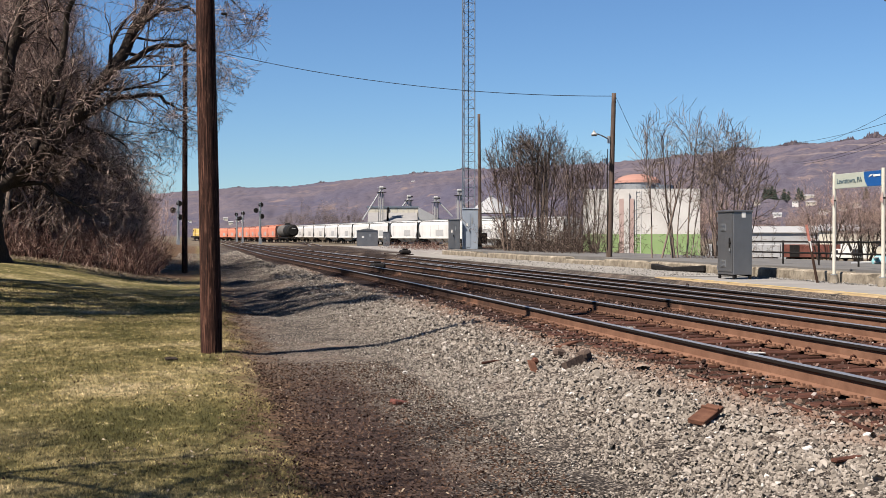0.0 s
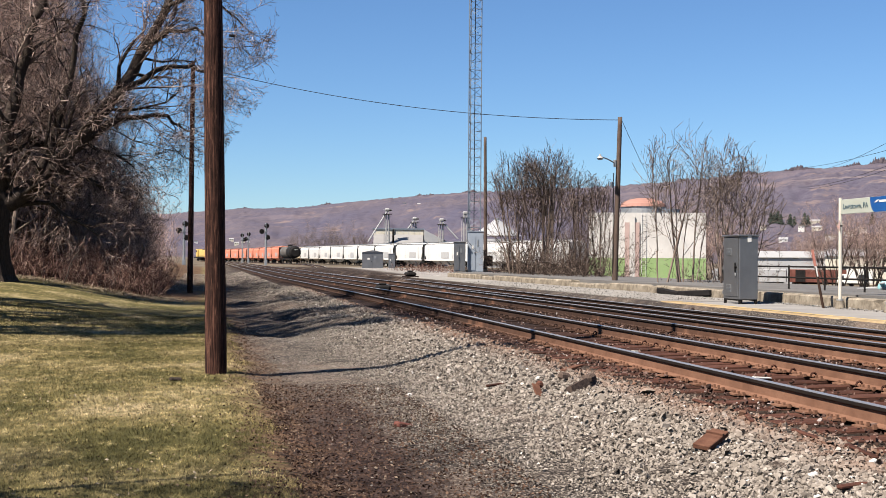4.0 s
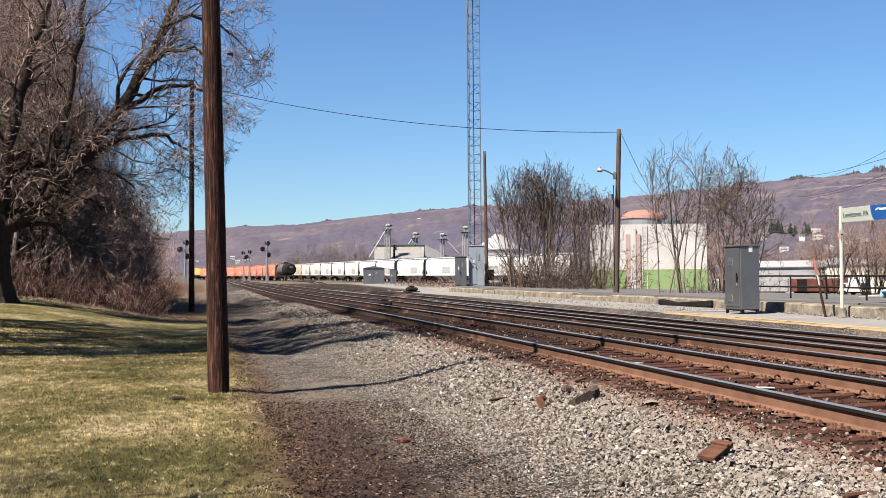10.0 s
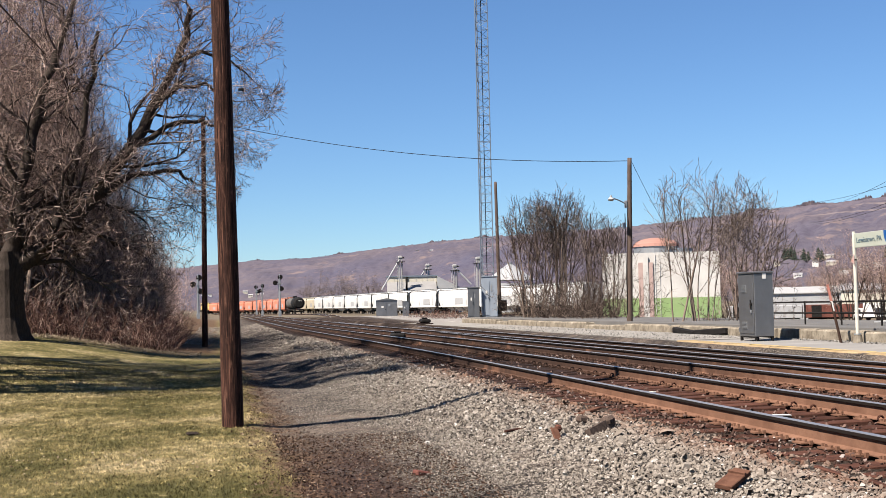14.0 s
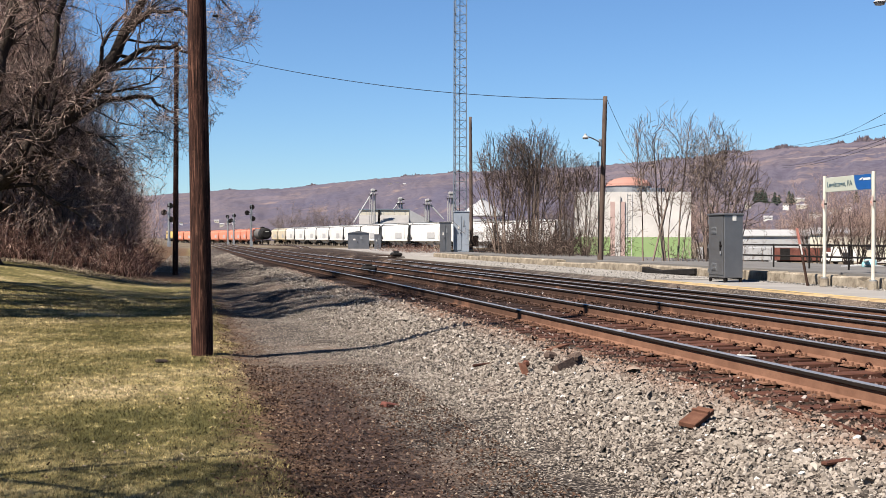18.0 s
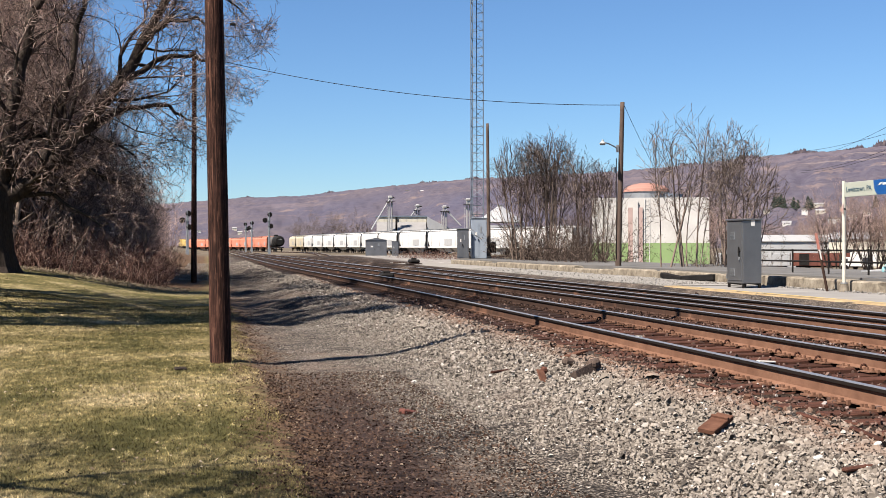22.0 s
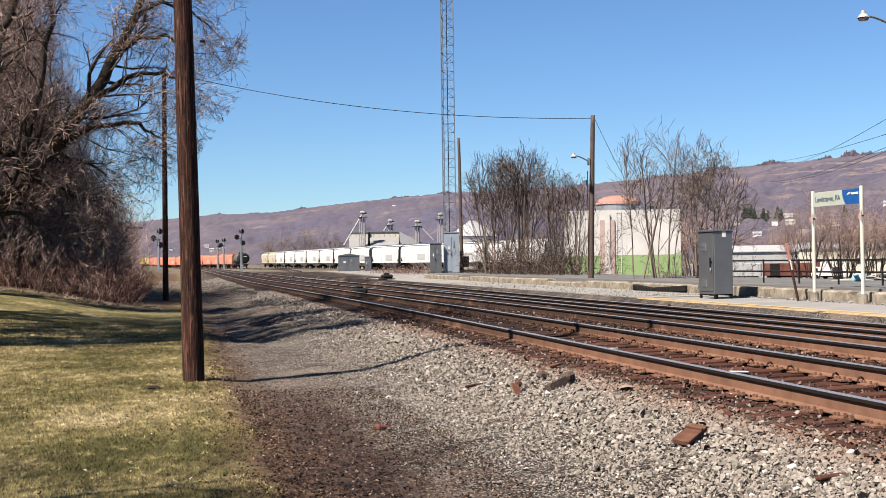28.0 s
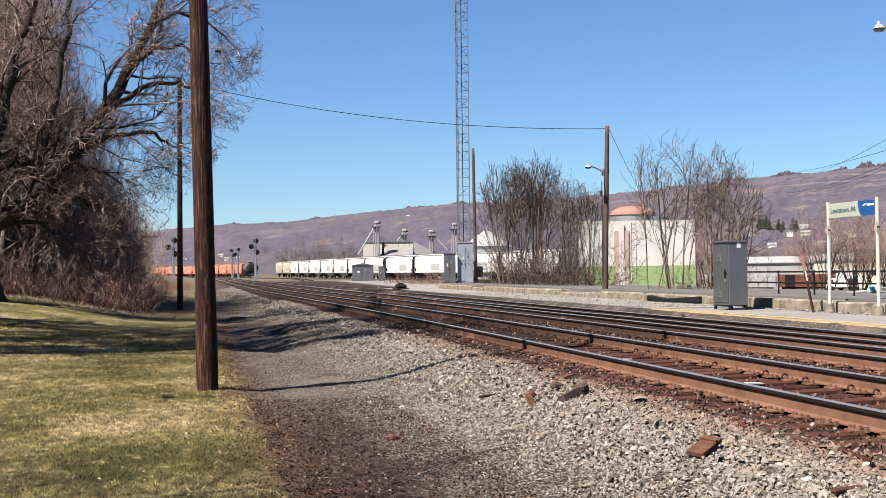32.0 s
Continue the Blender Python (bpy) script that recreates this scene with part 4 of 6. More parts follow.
def lamp_pole(base, top, r0, r1, arm_z, head, label):
    """A wooden pole with a street lamp on a bent arm that points to the tracks."""
    p = wooden_pole("lamp_pole", base, top, r0, r1, label, "pole_grey")
    ax, ay = head[0] - base[0], head[1] - base[1]
    hz = head[2] - base[2]
    bm = sweep([(ax * f, ay * f, arm_z - base[2] + (hz - arm_z + base[2]) * math.sin(f * math.pi / 2)) for f in (0, 0.12, 0.25, 0.4, 0.55, 0.7, 0.85, 1)], 0.026, 7)
    part("lamp_arm", bm, M["galv"], p)
    lamp = part("lamp_hood", tube(tubed((ax, ay, hz + 0.04), (ax, ay, hz - 0.05), 0.065, 0.135, n=18), (ax, ay, hz + 0.11), (ax, ay, hz + 0.04), 0.04, 0.05, n=12), M["placard"], p)
    part("lens", tubed((ax, ay, hz - 0.05), (ax, ay, hz - 0.11), 0.125, 0.1, n=18), M["steel_box"], lamp)
    part("bracket", boxed(0.1, 0.12, 0.3, (ax * 0.03, ay * 0.03, arm_z - base[2]), bevel=0.01), M["galv"], p)
    part("conduit", tubed((-r0 * 0.9, -r0 * 0.6, 0.3), (-r1, -r1 * 0.6, arm_z - base[2] - 0.4), 0.018, n=6), M["dark"], p)
    part("meter_box", boxed(0.1, 0.16, 0.26, (-r1 - 0.05, -0.06, arm_z - base[2] - 0.9), bevel=0.01), M["galv"], p)
    return p


lamp_pole((16.82, 46.9, 0.42), (17.02, 46.9, 7.24), 0.125, 0.09, 5.3, (15.95, 46.3, 5.5), "weathered wooden pole with a street lamp behind the kerb")
lamp_pole((15.76, 23.4, 0.1), (15.66, 23.4, 7.02), 0.165, 0.13, 6.2, (14.76, 23.3, 6.5), "weathered wooden lamp pole beside the station sign")
slim = wooden_pole("utility_pole", (19.66, 81.6, 0.42), (19.56, 81.6, 9.95), 0.14, 0.1, "weathered pole beside the lattice mast", "pole_grey")


part("meter_box", boxed(0.42, 0.3, 0.75, (0.22, -0.2, 0.75), bevel=0.02), M["dark"], slim)


def wire(name, a, b, sag, r=0.012):
    w = thing(name, pose(0, 0, 0), "thin black overhead wire between poles", "wire", "overhead wires")
    a, b = Vector(a), Vector(b)
    bm = sweep([a.lerp(b, i / 24) - Vector((0, 0, sag * i / 6 * (1 - i / 24))) for i in range(25)], r, 5)
    part("strand", bm, M["dark"], w)


wire("overhead_wire", (-0.5, 56.5, 10.25), (17.05, 46.9, 7.12), 0.62, 0.014)
wire("overhead_wire", (17.1, 46.9, 7.1), (30.0, 73.0, 4.4), 0.3, 0.01)
for a, b, ln in (
        ((28.48, 40.62, 7.47), (63.41, 113.07, 10.96), 0.35),
        ((28.55, 40.72, 6.42), (65.83, 123.1, 11.89), 0.3),
        ((28.57, 40.75, 6.1), (65.9, 123.23, 9.71), 0.5),
        ((28.58, 40.76, 5.9), (65.91, 123.24, 9.52), 0.5),
):
    wire("overhead_wire", a, b, ln, 0.013)


# ---- signal cases, mast, sheds ----
def relay_case():
    c = thing("signal_case", pose(14.6, 30.5, 0.1), "grey steel signal relay cabinet on short legs", "cabinet")
    w, d, h = 0.55, 1.0, 1.72
    part("body", boxed(w, d, h, (0, 0, 0.12 + h / 2), bevel=0.012), M["steel_box"], c)
    part("cap", boxed(w + 0.08, d + 0.06, 0.05, (-0.01, 0, 0.145 + h), bevel=0.012), M["steel_box"], c)
    door = part("door", boxed(0.02, d - 0.1, h - 0.12, (-w / 2 - 0.012, 0, 0.14 + h / 2), bevel=0.006), M["steel_box"], c)
    for z in (0.42, 1.42):
        v = part("vent", boxed(0.012, 0.3, 0.2, (-w / 2 - 0.028, 0.1, z)), M["galv"], door)
        for k in range(5):
            part("louvre", boxed(0.012, 0.27, 0.016, (-w / 2 - 0.036, 0.1, z - 0.075 + 0.037 * k)), M["steel_box"], v)
    part("handle", tube(tubed((-w / 2 - 0.06, -0.36, 0.86), (-w / 2 - 0.06, -0.36, 1.12), 0.018, n=6), (-w / 2 - 0.02, -0.36, 1.0), (-w / 2 - 0.07, -0.36, 1.0), 0.035, n=8), M["dark"], door)
    part("padlock", boxed(0.03, 0.06, 0.08, (-w / 2 - 0.05, -0.36, 0.8), bevel=0.008), M["galv"], door)
    for z in (0.3, 0.98, 1.66):
        part("hinge", tubed((-w / 2 - 0.02, 0.47, z - 0.06), (-w / 2 - 0.02, 0.47, z + 0.06), 0.018, n=6), M["steel_box"], door)
    part("tag", boxed(0.11, 0.008, 0.17, (0.02, -d / 2 - 0.006, 1.77)), M["white"], c)
    for sx in (-1, 1):
        for sy in (-1, 1):
            part("leg", boxed(0.06, 0.07, 0.13, (sx * (w / 2 - 0.04), sy * (d / 2 - 0.05), 0.062)), M["dark"], c)
        part("skid", boxed(0.05, d - 0.08, 0.04, (sx * (w / 2 - 0.04), 0, 0.1)), M["dark"], c)


relay_case()


def steel_house(name, at, w, d, h, mat, label, peaked=0.0):
    s = thing(name, at, label, "cabinet")
    part("body", boxed(w, d, h, (0, 0, h / 2), bevel=0.02), M[mat], s)
    if peaked:
        bm = prism([(-w / 2 - 0.1, h), (w / 2 + 0.1, h), (0, h + peaked)], d + 0.2, "y")
        part("roof", bm, M[mat], s)
    else:
        part("cap", boxed(w + 0.1, d + 0.1, 0.06, (0, 0, h + 0.03), bevel=0.015), M[mat], s)
    door = part("door", boxed(w * 0.4, 0.03, h * 0.85, (-w * 0.22, -d / 2 - 0.012, h * 0.47)), M[mat], s)
    part("door_handle", boxed(0.04, 0.05, 0.14, (-w * 0.06, -d / 2 - 0.05, h * 0.47)), M["dark"], door)
    part("sign_plate", boxed(w * 0.11, 0.01, 0.2, (-w * 0.2, -d / 2 - 0.035, h * 0.62)), M["white"], door)
    part("vent", boxed(w * 0.09, 0.02, h * 0.16, (w * 0.12, -d / 2 - 0.012, h * 0.72)), M["galv"], s)
    return s


steel_house("signal_bungalow", pose(21.75, 153.0, -0.1, 0, 0, -8), 2.75, 2.2, 2.2, "steel_box", "grey signal bungalow with a low peaked roof", 0.28)
steel_house("equipment_box", pose(24.1, 152.0, -0.1, 0, 0, -8), 0.85, 0.8, 2.0, "steel_box", "narrow grey equipment box by the bungalow")
steel_house("radio_cabinet", pose(18.6, 80.2, 0.42, 0, 0, -12), 1.05, 1.5, 2.75, "cabinet_blue", "tall galvanised radio cabinet at the mast's foot")
steel_house("radio_cabinet", pose(17.4, 79.9, 0.42, 0, 0, -12), 0.8, 1.2, 2.0, "steel_box", "dark grey radio cabinet at the mast's foot")


def lattice_mast():
    t = thing("lattice_mast", pose(18.75, 81.8, 0.42, 0, 0, 10), "tall triangular galvanised lattice radio mast", "mast")
    r = 0.55
    foot = [Vector((r * math.cos(radians(90 + 120 * i)), r * math.sin(radians(90 + 120 * i)), 0)) for i in range(3)]
    for f in foot:
        part("leg", tubed(f, f + Vector((0, 0, 34)), 0.036, n=6), M["galv_dark"], t)
    bay = 0.62
    up = Vector((0, 0, bay))
    bars = {}
    for i in range(3):
        a, b = foot[i], foot[(i + 1) % 3]
        for key, q0, q1 in (("level", a + up, b + up), ("odd", a, b + up), ("even", b, a + up)):
            me = bpy.data.meshes.new("brace")
            bm = tubed(q0, q1, 0.016, n=4, caps=False)
            bm.to_mesh(me)
            bm.free()
            me.materials.append(M["galv_dark"])
            bars[key, i] = me
    for k in range(54):
        for i in range(3):
            for key in ("level", "odd" if k % 2 else "even"):
                br = new("brace", bars[key, i])
                br.parent = t
                br.location = (0, 0, k * bay)
    part("cable_run", tubed((0.05, -0.1, 0), (0.05, -0.1, 34), 0.03, n=5), M["dark"], t)
    part("footing", boxed(1.6, 1.6, 0.3, (0, 0, 0.0), bevel=0.03), M["concrete"], t)


lattice_mast()


# ---- station sign, stake, fence ----
def letters(text, size, mat, parent, m):
    cu = bpy.data.curves.new("lettering", "FONT")
    cu.body, cu.size, cu.extrude, cu.align_x = text, size, 0.003, "LEFT"
    tmp = bpy.data.objects.new("tmp_text", cu)
    scene.collection.objects.link(tmp)
    me = bpy.data.meshes.new_from_object(tmp.evaluated_get(bpy.context.evaluated_depsgraph_get()))
    bpy.data.objects.remove(tmp)
    me.materials.clear()
    me.materials.append(mat)
    ob = new("lettering", me)
    ob.parent = parent
    ob.matrix_local = m
    return max(v.co.x for v in me.vertices)


def station_sign():
    s = thing("station_sign", pose(15.6, 25.92, 0.1), "pale station name sign with a blue end on two white posts", "sign")
    hy = 1.08
    for sy in (-1, 1):
        post = part("post", tubed((0, sy * hy, 0.12), (0, sy * hy, 2.76), 0.044, n=14), M["post_cream"], s)
        part("collar", tubed((0, sy * hy, 0.0), (0, sy * hy, 0.2), 0.12, 0.1, n=14), M["concrete"], post)
        part("flange", tubed((0, sy * hy, 0.2), (0, sy * hy, 0.23), 0.085, n=12), M["galv"], post)
        part("band", tubed((0, sy * hy, 2.04), (0, sy * hy, 2.08), 0.047, n=14), M["dark"], post)
        bm = prism([(-0.02, 1.94), (0.12, 2.0), (0.11, 2.06), (0.0, 2.2)], 0.012, "x")
        bmesh.ops.translate(bm, verts=bm.verts, vec=(-0.05, sy * hy - 0.05, 0))
        flag = part("flag", bm, M["pink"], post, "small faded red and white flag")
        part("stripe", boxed(0.004, 0.09, 0.022, (-0.059, sy * hy + 0.01, 2.04), Matrix.Rotation(0.5, 3, "X")), M["red"], flag)
    board = part("board", boxed(0.06, 2 * hy - 0.1, 0.36, (0, 0, 2.53), bevel=0.006), M["sign_grey"], s)
    out = [(-hy + 0.052, 2.352), (-hy + 0.55, 2.352)] + [(-hy + 0.55 + 0.22 * math.sin(i / 8 * math.pi / 2), 2.352 + 0.356 * (1 - math.cos(i / 8 * math.pi / 2))) for i in range(1, 9)] + [(-hy + 0.052, 2.708)]
    bm = prism([(-u, v) for u, v in out], 0.006, "x")
    bmesh.ops.transform(bm, matrix=Matrix.Diagonal((1, -1, 1, 1)), verts=bm.verts)
    bmesh.ops.translate(bm, verts=bm.verts, vec=(-0.033, 0, 0))
    bmesh.ops.recalc_face_normals(bm, faces=bm.faces)
    part("blue_field", bm, M["blue"], board, "blue end of the sign board")
    bm = prism([(-0.02, 0.0), (0.1, 0.02), (0.19, 0.07), (0.06, 0.06)], 0.004, "x")
    bmesh.ops.transform(bm, matrix=Matrix.Translation((-0.04, -hy + 0.55, 2.57)) @ Matrix.Diagonal((1, -1, 1, 1)), verts=bm.verts)
    bmesh.ops.recalc_face_normals(bm, faces=bm.faces)
    part("emblem", bm, M["white"], board)
    part("emblem_bar", boxed(0.004, 0.3, 0.05, (-0.04, -hy + 0.22, 2.6)), M["white"], board)
    turn = Matrix.Rotation(radians(-90), 4, "Z") @ Matrix.Rotation(radians(90), 4, "X")
    wide = letters("Lewistown,", 0.188, M["ink"], board, Matrix.Translation((-0.036, 0.91, 2.47)) @ turn)
    letters("PA", 0.188, M["ink"], board, Matrix.Translation((-0.036, 0.91 - wide - 0.055, 2.47)) @ turn)


station_sign()


def marker_stake():
    s = thing("marker_stake", pose(15.4, 27.45, 0.08), "leaning rusty marker stake with a red and white top", "post")
    a, b = Vector((0, 0, 0)), Vector((-0.28, 0.05, 1.45))
    part("shaft", tubed(a, b * 0.72, 0.035, n=8), M["rust"], s)
    rot = (b - a).to_track_quat("Z", "Y").to_matrix()
    part("reflector", boxed(0.1, 0.03, 0.3, b * 0.66, rot, 0.004), M["white"], s)
    part("sleeve", boxed(0.11, 0.04, 0.42, b * 0.88, rot, 0.006), M["red"], s)


marker_stake()


def fence():
    f = thing("pipe_fence", pose(0, 0, 0), "black two-rail pipe fence along the terrace", "fence")
    a, b = Vector((17.5, 35.4, 0.4)), Vector((18.3, 24.0, 0.4))
    n = 6
    for i in range(n + 1):
        q = a.lerp(b, i / n)
        part("post", tubed(q, q + Vector((0, 0, 0.75)), 0.028, n=8), M["dark"], f)
    for z in (0.71, 0.38):
        part("rail", tubed(a + Vector((0, 0, z)), b + Vector((0, 0, z)), 0.026, n=8), M["dark"], f)


fence()


# ---- trackside ----
def signal_mast(x, y, h, heads, label):
    s = thing("signal_mast", pose(x, y, -0.4), label, "railway signal", "railway signals")
    part("pole", tubed((0, 0, 0), (0, 0, h), 0.17, 0.14, n=8), M["galv"], s)
    part("base_box", boxed(0.6, 0.6, 1.3, (0, 0, 0.65), bevel=0.02), M["galv"], s)
    lad = tube(tubed((-0.2, 0.45, 0), (-0.2, 0.3, h - 0.5), 0.05, n=4), (0.2, 0.45, 0), (0.2, 0.3, h - 0.5), 0.05, n=4)
    for k in range(int(h / 0.4)):
        tube(lad, (-0.2, 0.38, 0.3 + 0.4 * k), (0.2, 0.38, 0.3 + 0.4 * k), 0.015, n=4)
    part("ladder", lad, M["galv"], s)
    for z, dx in heads:
        hd = part("signal_head", tubed((dx, 0.02, z), (dx, -0.08, z), 0.52, n=20), M["dark"], s)
        for k in range(3):
            a = radians(90 + 120 * k)
            part("lamp_visor", tubed((dx + 0.26 * math.cos(a), -0.08, z + 0.26 * math.sin(a)), (dx + 0.26 * math.cos(a), -0.3, z + 0.26 * math.sin(a)), 0.12, n=10), M["dark"], hd)
        part("head_arm", boxed(abs(dx) + 0.1, 0.06, 0.06, (dx / 2, 0.06, z)), M["galv"], s)
    part("platform", boxed(1.3, 0.9, 0.09, (0, 0.2, h - 1.9)), M["galv"], s)
    return s


signal_mast(13.0, 250.0, 9.0, ((8.4, 0.15), (7.2, -0.85), (6.0, 0.35)), "distant silver signal mast with dark round heads")
signal_mast(12.4, 330.0, 8.8, ((8.2, 0.1), (6.9, -0.7)), "far silver signal mast with dark round heads")
signal_mast(11.3, 345.0, 8.8, ((8.2, -0.1), (6.9, 0.6)), "far silver signal mast with dark round heads")
signal_mast(-3.2, 215.0, 8.2, ((7.6, 0.2), (6.4, -0.85), (5.2, 0.3)), "silver signal mast with dark round heads beside the brush")


def switch_machine(x, y, label, z=-0.3):
    s = thing("switch_machine", pose(x, y, z), label, "switch machine")
    part("housing", boxed(0.6, 1.3, 0.26, (0, 0, 0.2), bevel=0.09), M["dark"], s)
    part("motor_cover", boxed(0.34, 0.42, 0.1, (0.05, 0.3, 0.37), bevel=0.045), M["dark"], s)
    part("base_plank", boxed(0.8, 1.8, 0.08, (0, 0, 0.04), bevel=0.01), M["tie"], s)
    part("throw_rod", tubed((-0.1, -0.3, 0.15), (-1.4, -0.3, 0.12), 0.025, n=6), M["rust"], s)


switch_machine(13.1, 75.0, "black switch machine on planks beside the siding", 0.1)
switch_machine(8.3, 55.0, "greasy black switch machine between the tracks")


def scrap(name, label, at, parts_list):
    s = thing(name, at, label, "debris")
    for nm, bm, mat in parts_list:
        part(nm, bm, M[mat], s)


# loose iron and wood on the ballast
def lie(x, y, up, rx, ry, rz):
    return pose(x, y, float(land(x, y)) + up, rx, ry, rz)


scrap("tie_plate", "loose rusty tie plate lying on the ballast", lie(4.14, 9.18, 0.075, 13, 6, -48), [("plate", boxed(0.15, 0.38, 0.045, (0, 0, 0), bevel=0.006), "rust_old"), ("shoulder", boxed(0.15, 0.03, 0.02, (0, 0.08, 0.03)), "rust_old")])
scrap("tie_plate", "loose rusty tie plate lying on the ballast", lie(4.82, 15.17, 0.04, 8, -8, -60), [("plate", boxed(0.18, 0.36, 0.03, (0, 0, 0), bevel=0.004), "rust_old")])
scrap("rotten_wood", "dark rotten splinter of a tie on the ballast", lie(4.38, 13.31, 0.06, 0, -12, 38), [("splinter", prism([(-0.05, -0.04), (0.05, -0.05), (0.06, 0.03), (-0.02, 0.06)], 0.5, "x"), "pole_grey"), ("lump", boxed(0.16, 0.12, 0.1, (0.17, 0, 0.03), bevel=0.03), "pole_grey")])
scrap("rotten_wood", "dark lump of rotten tie on the ballast", lie(4.46, 14.27, 0.05, 0, 10, 15), [("lump", boxed(0.16, 0.1, 0.1, (0, 0, 0), bevel=0.03), "pole_grey")])
scrap("rusty_cap", "crumpled rusty iron scrap on the ballast", lie(3.86, 13.42, 0.04, 35, 15, 10), [("sheet", boxed(0.1, 0.24, 0.02, (0, 0, 0.03), bevel=0.004), "rust_old"), ("knob", boxed(0.08, 0.08, 0.08, (0.06, 0.14, 0.03), bevel=0.02), "tie")])
scrap("broken_brick", "broken red brick half buried in the path", lie(2.07, 12.22, 0.015, 5, 12, 30), [("brick", boxed(0.2, 0.1, 0.06, (0, 0, 0), bevel=0.015), "brickred"), ("chip", boxed(0.08, 0.06, 0.04, (0.16, 0.05, 0), bevel=0.012), "brickred")])
scrap("flat_stone", "flat grey stone lying in the lawn", lie(-0.34, 16.46, 0.02, 3, 4, 20), [("slab", boxed(0.17, 0.1, 0.05, (0, 0, 0), bevel=0.02), "bark")])
for x, y, s in ((4.26, 7.73, 0.07), (4.84, 7.91, 0.06), (3.9, 8.6, 0.05), (2.6, 14.9, 0.07), (4.0, 7.2, 0.05)):
    scrap("white_stone", "pale white stone among the ballast", lie(x, y, 0.02, 10, 20, 40 * x), [("rock", boxed(s * 1.05, s * 0.8, s * 0.55, (0, 0, 0), bevel=0.012), "wall_white")])
# white papery litter, added as small flat boxes
for x, y, w, r in ((6.5, 10.6, 0.3, 30), (6.45, 12.0, 0.22, 70), (6.7, 13.4, 0.26, 15), (6.3, 15.2, 0.25, 50), (6.6, 17.6, 0.3, 100), (6.4, 20.4, 0.28, 40), (6.5, 9.6, 0.2, 120), (9.9, 19.0, 0.25, 20)):
    scrap("wood_chip", "white paper-like scrap of litter lying between the rails", pose(x, y, -0.165, 3, 4, r), [("slat", boxed(w, 0.07, 0.02, (0, 0, 0), bevel=0.005), "wall_white")])
for x, y, r, ln in ((4.3, 7.26, 20, 0.3), (3.68, 14.71, 40, 0.35), (5.0, 9.2, 85, 0.5), (5.02, 10.3, 70, 0.6), (4.98, 8.3, 80, 0.6), (5.05, 11.4, 88, 0.5), (4.95, 12.6, 60, 0.4)):
    scrap("wood_splinter", "weathered rusty splinter of a wooden tie", lie(x, y, 0.03, 0, 0, r), [("splinter", boxed(ln, 0.05, 0.03, (0, 0, 0), bevel=0.01), "tie")])


# black bars added in front of the kerb to stand for its dark gap
gap_bars = thing("fallen_beam", pose(15.78, 37.2, 0.2, 0, 0, 2), "black bars added for the dark gap in the broken kerb", "timber")
for ln, dy, dz in ((2.3, -0.85, 0.0), (1.7, 1.2, -0.03)):
    part("timber", boxed(0.2, ln, 0.2, (0, dy, dz), Matrix.Rotation(radians(3 * dy), 3, "X"), 0.03), M["dark"], gap_bars)

# ---- buildings beyond the yard ----
def elevator_leg(name, at, h, spout, label):
    """Twin trunking on a light frame, with a head, a small platform and a spout."""
    e = thing(name, at, label, "grain elevator", "grain elevator legs")
    for s in (-1, 1):
        part("trunking", boxed(0.24, 0.3, h, (0.26 * s, 0, h / 2)), M["placard"], e)
        part("guy_strut", tubed((0.6 * s, 0.4, 0), (0.6 * s, 0.4, h - 0.6), 0.06, n=5), M["placard"], e)
    for k in range(int(h / 1.2)):
        part("brace", boxed(1.3, 0.08, 0.07, (0, 0.4, 0.6 + 1.2 * k), Matrix.Rotation(0.5 if k % 2 else -0.5, 3, "Y")), M["placard"], e)
    part("head", boxed(0.95, 0.6, 0.6, (0, 0, h + 0.2), bevel=0.15), M["placard"], e)
    part("motor", boxed(0.5, 0.4, 0.35, (0.65, 0, h + 0.1), bevel=0.05), M["dark"], e)
    deck = part("platform", boxed(1.9, 1.2, 0.1, (0, 0, h - 0.8)), M["dark"], e)
    for z in (0.5, 1.0):
        part("handrail", boxed(1.9, 0.05, 0.05, (0, -0.6, h - 0.8 + z)), M["placard"], deck)
    part("spout", tubed((0, 0, h - 0.1), spout, 0.16, n=8), M["sheet"], e)
    return e


def gable_shed(name, at, w, d, eave, ridge, wall, roof, label, windows=0):
    b = thing(name, at, label, "building")
    part("wall", prism([(-d / 2, 0), (d / 2, 0), (d / 2, eave), (0, ridge - 0.1), (-d / 2, eave)], w, "x"), M[wall], b)
    for s in (-1, 1):
        ln = math.hypot(d / 2 + 0.4, (ridge - eave) * (d / 2 + 0.4) / (d / 2))
        ang = math.atan2(ridge - eave, d / 2)
        part("roof", boxed(w + 0.6, ln, 0.15, (0, s * (d / 4 + 0.2), (eave + ridge) / 2 - 0.05), Matrix.Rotation(-s * ang, 3, "X")), M[roof], b)
    for i in range(windows):
        wn_ = part("window", boxed(1.2, 0.06, 1.1, (-w / 2 + w * (i + 0.5) / windows, -d / 2 - 0.02, eave * 0.55)), M["glass_dark"], b)
        part("frame", boxed(1.36, 0.04, 0.08, (-w / 2 + w * (i + 0.5) / windows, -d / 2 - 0.04, eave * 0.55 - 0.6)), M["white"], wn_)
    return b


gs = thing("grain_store", pose(42.2, 257.0, -0.3, 0, 0, -9.5), "cream and grey grain store with sloped metal skirt roofs", "building")
part("upper_wall", boxed(10.8, 6.0, 8.0, (0, 0, 4.0)), M["cream_wall"], gs)
part("eave_board", boxed(11.2, 6.4, 0.3, (0, 0, 8.1)), M["galv_dark"], gs)
